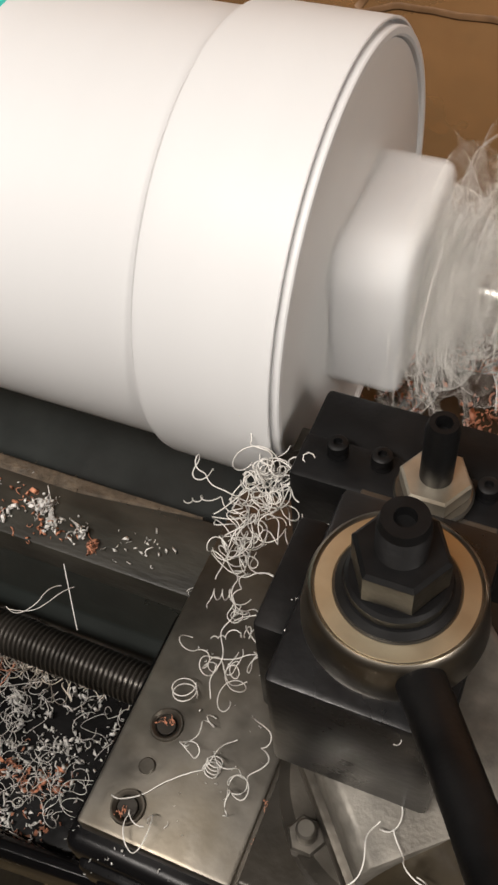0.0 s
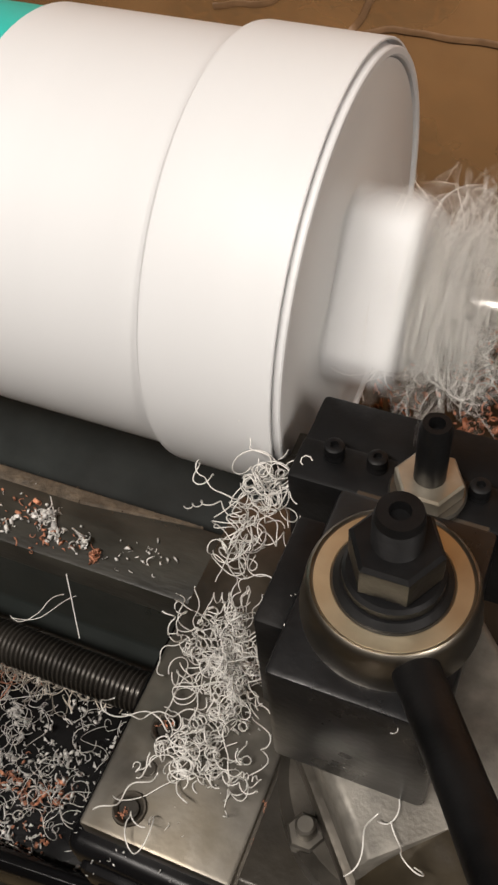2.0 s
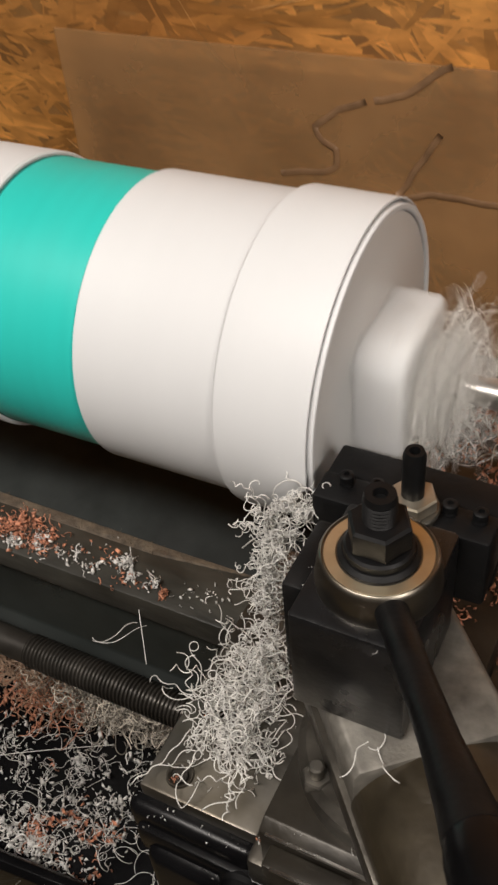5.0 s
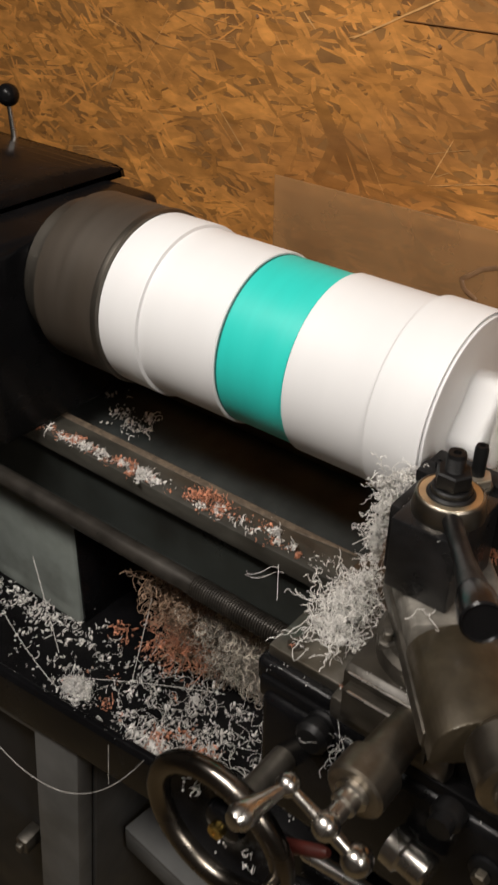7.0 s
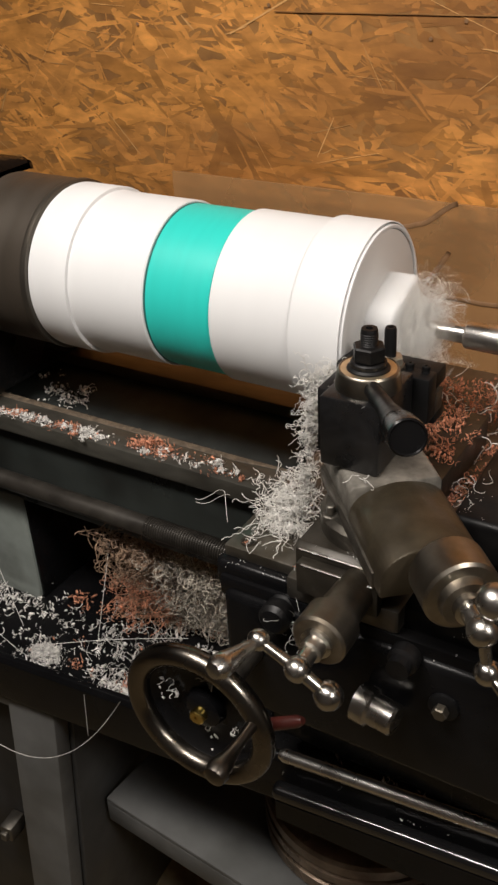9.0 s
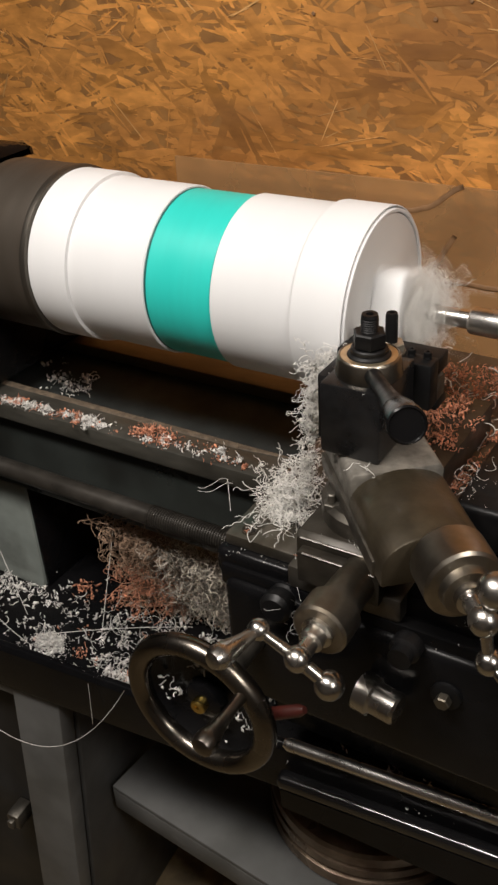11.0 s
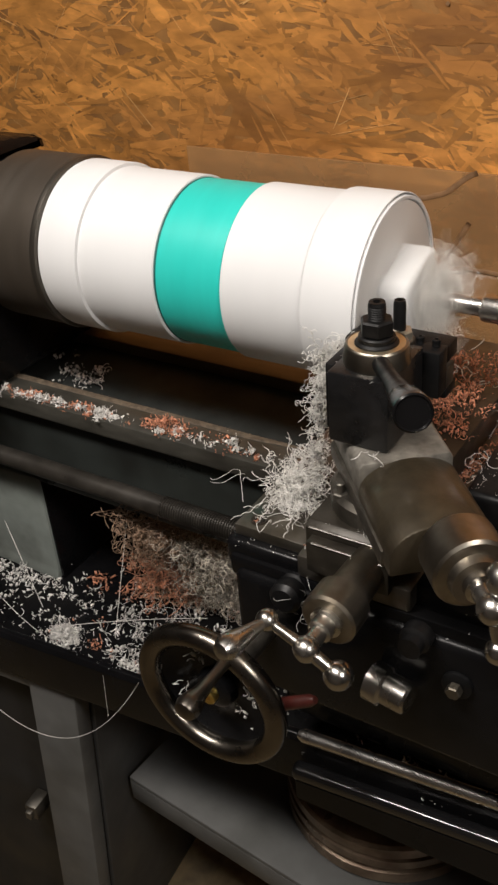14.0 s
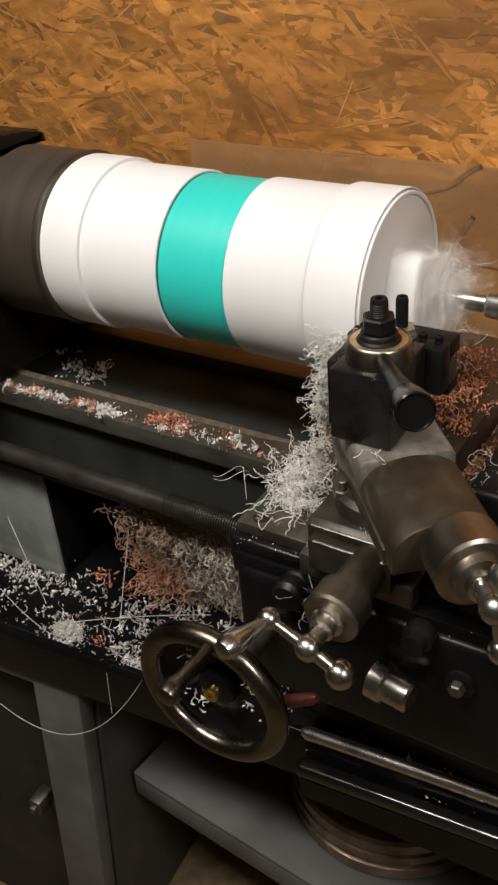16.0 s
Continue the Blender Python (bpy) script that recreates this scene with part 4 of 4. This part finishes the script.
RIDING.append(sprinkle("gap_chips", "copper chips in the gap beside the swivel base", M_COPPER, [(90, 0.0235, -0.176, 0.963, 0.0018, 0.012, 0.004), (26, -0.029, -0.176, 0.9635, 0.002, 0.002, 0.0006), (26, -0.029, -0.141, 0.9635, 0.002, 0.002, 0.0006)], 0.0013, (0.0235, -0.176, 0.963)))


def heap(name, label, material, count, x0, x1, z1, lean=0.36):
    """Shavings packed from the tray up under the bed."""
    s = Soup()
    for i in range(count):
        z = T + 0.004 + (z1 - T) * random.random() ** 1.15
        x = random.uniform(x0, x1) + random.gauss(0, 0.012)
        y = -0.022 - lean * (z - T) + random.gauss(0, 0.012)
        w = (random.gauss(0, 1), random.gauss(0, 0.6), random.gauss(0, 1))
        pts = curl((x, y, z), w, random.uniform(0.018, 0.045), random.uniform(0.0025, 0.006), 0.002)
        s.tube([Vector((q.x, q.y, T + 0.0006 + abs(q.z - T - 0.0006))) for q in pts], 0.00037, 4)
    return tagged(s.make(name, material, at=((x0 + x1) / 2, -0.04, T)), label, "shavings", kind="stuff")


heap("swarf_heap", "tall heap of grey tan curly shavings in the tray", M_TAN, 1500, -0.225, -0.125, 0.812)
heap("brown_heap", "brownish shavings heaped against the bed", M_BROWN, 1100, -0.292, -0.222, 0.825)
heap("copper_heap", "copper coloured shavings heaped in the tray", M_COPPER, 420, -0.290, -0.230, 0.745, 0.5)
tangle("tray_swarf", "white curly shavings strewn over the tray", 140, (-0.19, -0.11, 0.682), (0.06, 0.04, 0.006), (0.02, 0.07), (0.003, 0.010), M_CURL, 0.00026, floor=T)
s = Soup()
for a, c, sag in (((-0.455, -0.150, 0.72), (-0.345, -0.170, 0.69), -0.01), ((-0.44, -0.215, 0.60), (-0.195, -0.191, 0.712), -0.085), ((-0.24, -0.196, 0.705), (-0.242, -0.199, 0.645), 0), ((-0.47, -0.09, 0.76), (-0.39, -0.13, 0.685), 0),
                  ((-0.36, -0.15, 0.682), (-0.2, -0.06, 0.69), 0.004), ((-0.30, -0.04, 0.84), (-0.28, -0.13, 0.684), 0), ((-0.1474, -0.0435, 0.9446), (-0.109, -0.097, 0.908), 0.0)):
    a, c = Vector(a), Vector(c)
    s.tube([a.lerp(c, k / 20) + Vector((0, 0, 4 * sag * (k / 20) * (1 - k / 20))) for k in range(21)], 0.00035)
tagged(s.make("fine_strands", M_CURL, at=(-0.3, -0.15, 0.68)), "long fine plastic strands draped over the tray", "shavings", kind="stuff")

s = Soup()
s.tube([Vector((0.021, -0.189, 0.966)).lerp(Vector((0.027, -0.206, 0.905)), k / 20) for k in range(21)], 0.00035)
RIDING.append(tagged(s.make("hanging_strand", M_CURL, at=(0.021, -0.189, 0.966)), "fine plastic strand hanging from the saddle", "shavings", kind="stuff"))

RIDING.append(sprinkle("carriage_specks", "fine white plastic specks scattered over the carriage", M_BIT,
                       [(26, 0.055, -0.150, 1.1091, 0.012, 0.006, 0), (22, 0.0, -0.192, 0.9525, 0.03, 0.003, 0), (40, 0.0, -0.13, 0.9632, 0.014, 0.03, 0), (14, 0.06, -0.19, 0.9945, 0.02, 0.004, 0), (60, 0.16, -0.16, 0.9618, 0.03, 0.02, 0),
                        (24, 0.05, -0.203, 0.931, 0.05, 0.001, 0), (40, 0.13, -0.09, 1.0022, 0.01, 0.02, 0.002)], 0.0011, (0.05, -0.15, 0.96), 2))
sprinkle("tray_edge_specks", "fine white specks on the black tray edge", M_BIT, [(60, 0.10, -0.150, 0.681, 0.09, 0.008, 0), (40, -0.28, -0.186, 0.707, 0.08, 0.002, 0), (60, 0.10, -0.13, 0.681, 0.08, 0.015, 0)], 0.0014, (0, -0.18, 0.7), 2)
RIDING.append(tangle("apron_swarf", "fine pale strands caught on the apron", 14, (0.028, -0.213, 0.925), (0.016, 0.003, 0.010), (0.02, 0.05), (0.003, 0.008), r=0.00015))
RIDING.append(tangle("lug_swarf", "pale strands draped over the saddle lug", 9, (0.126, -0.085, 1.004), (0.005, 0.010, 0.002), (0.012, 0.03), (0.003, 0.007), r=0.00018, floor=1.0022))

# ---- what moves ----


FEED = [(0, 0.0), (3, -0.0016), (6, -0.0037), (9, -0.0062), (11.5, -0.0082), (16, -0.0118)]     # seconds, and metres by which the carriage has been fed along the bed


def fed(t):
    return float(np.interp(t, [k for k, _ in FEED], [x for _, x in FEED]))


def motions():
    turns = 4.7
    n = 30 * 16
    for ob in (work, chuck):
        walk(ob, [(k / 30, pose(*ob.location, math.degrees(2 * math.pi * turns * k / 30) % 360, 0, 0)) for k in range(n + 1)])
    walk(wheel, [(t, pose(WC.x + fed(t), WC.y, WC.z, 0, 53.3 - 8.5 * t, 0)) for t in range(0, 17)])
    for ob in (car, cross, comp, post, holder, tool, axle, *RIDING):
        p = ob.location.copy()
        walk(ob, [(t, pose(p.x + fed(t), p.y, p.z)) for t in range(0, 17)])
    for ob, home, t in DROPS:
        start = Vector((-0.06, -0.02, 1.10))
        mid = TIP + Vector((-0.006, -0.022, -0.03))
        a = random.uniform(-60, 60)
        rows = [(0, pose(*start, 0, 0, a))]
        rows += [(t, pose(*start, 0, 0, a)), (t + 0.2, pose(*mid, 10, 0, a * 0.5)), (t + 0.4, pose(home.x + fed(t + 0.4), home.y, home.z))]
        rows += [(k, pose(home.x + fed(k), home.y, home.z)) for k in range(6, 17)]
        walk(ob, rows)


motions()
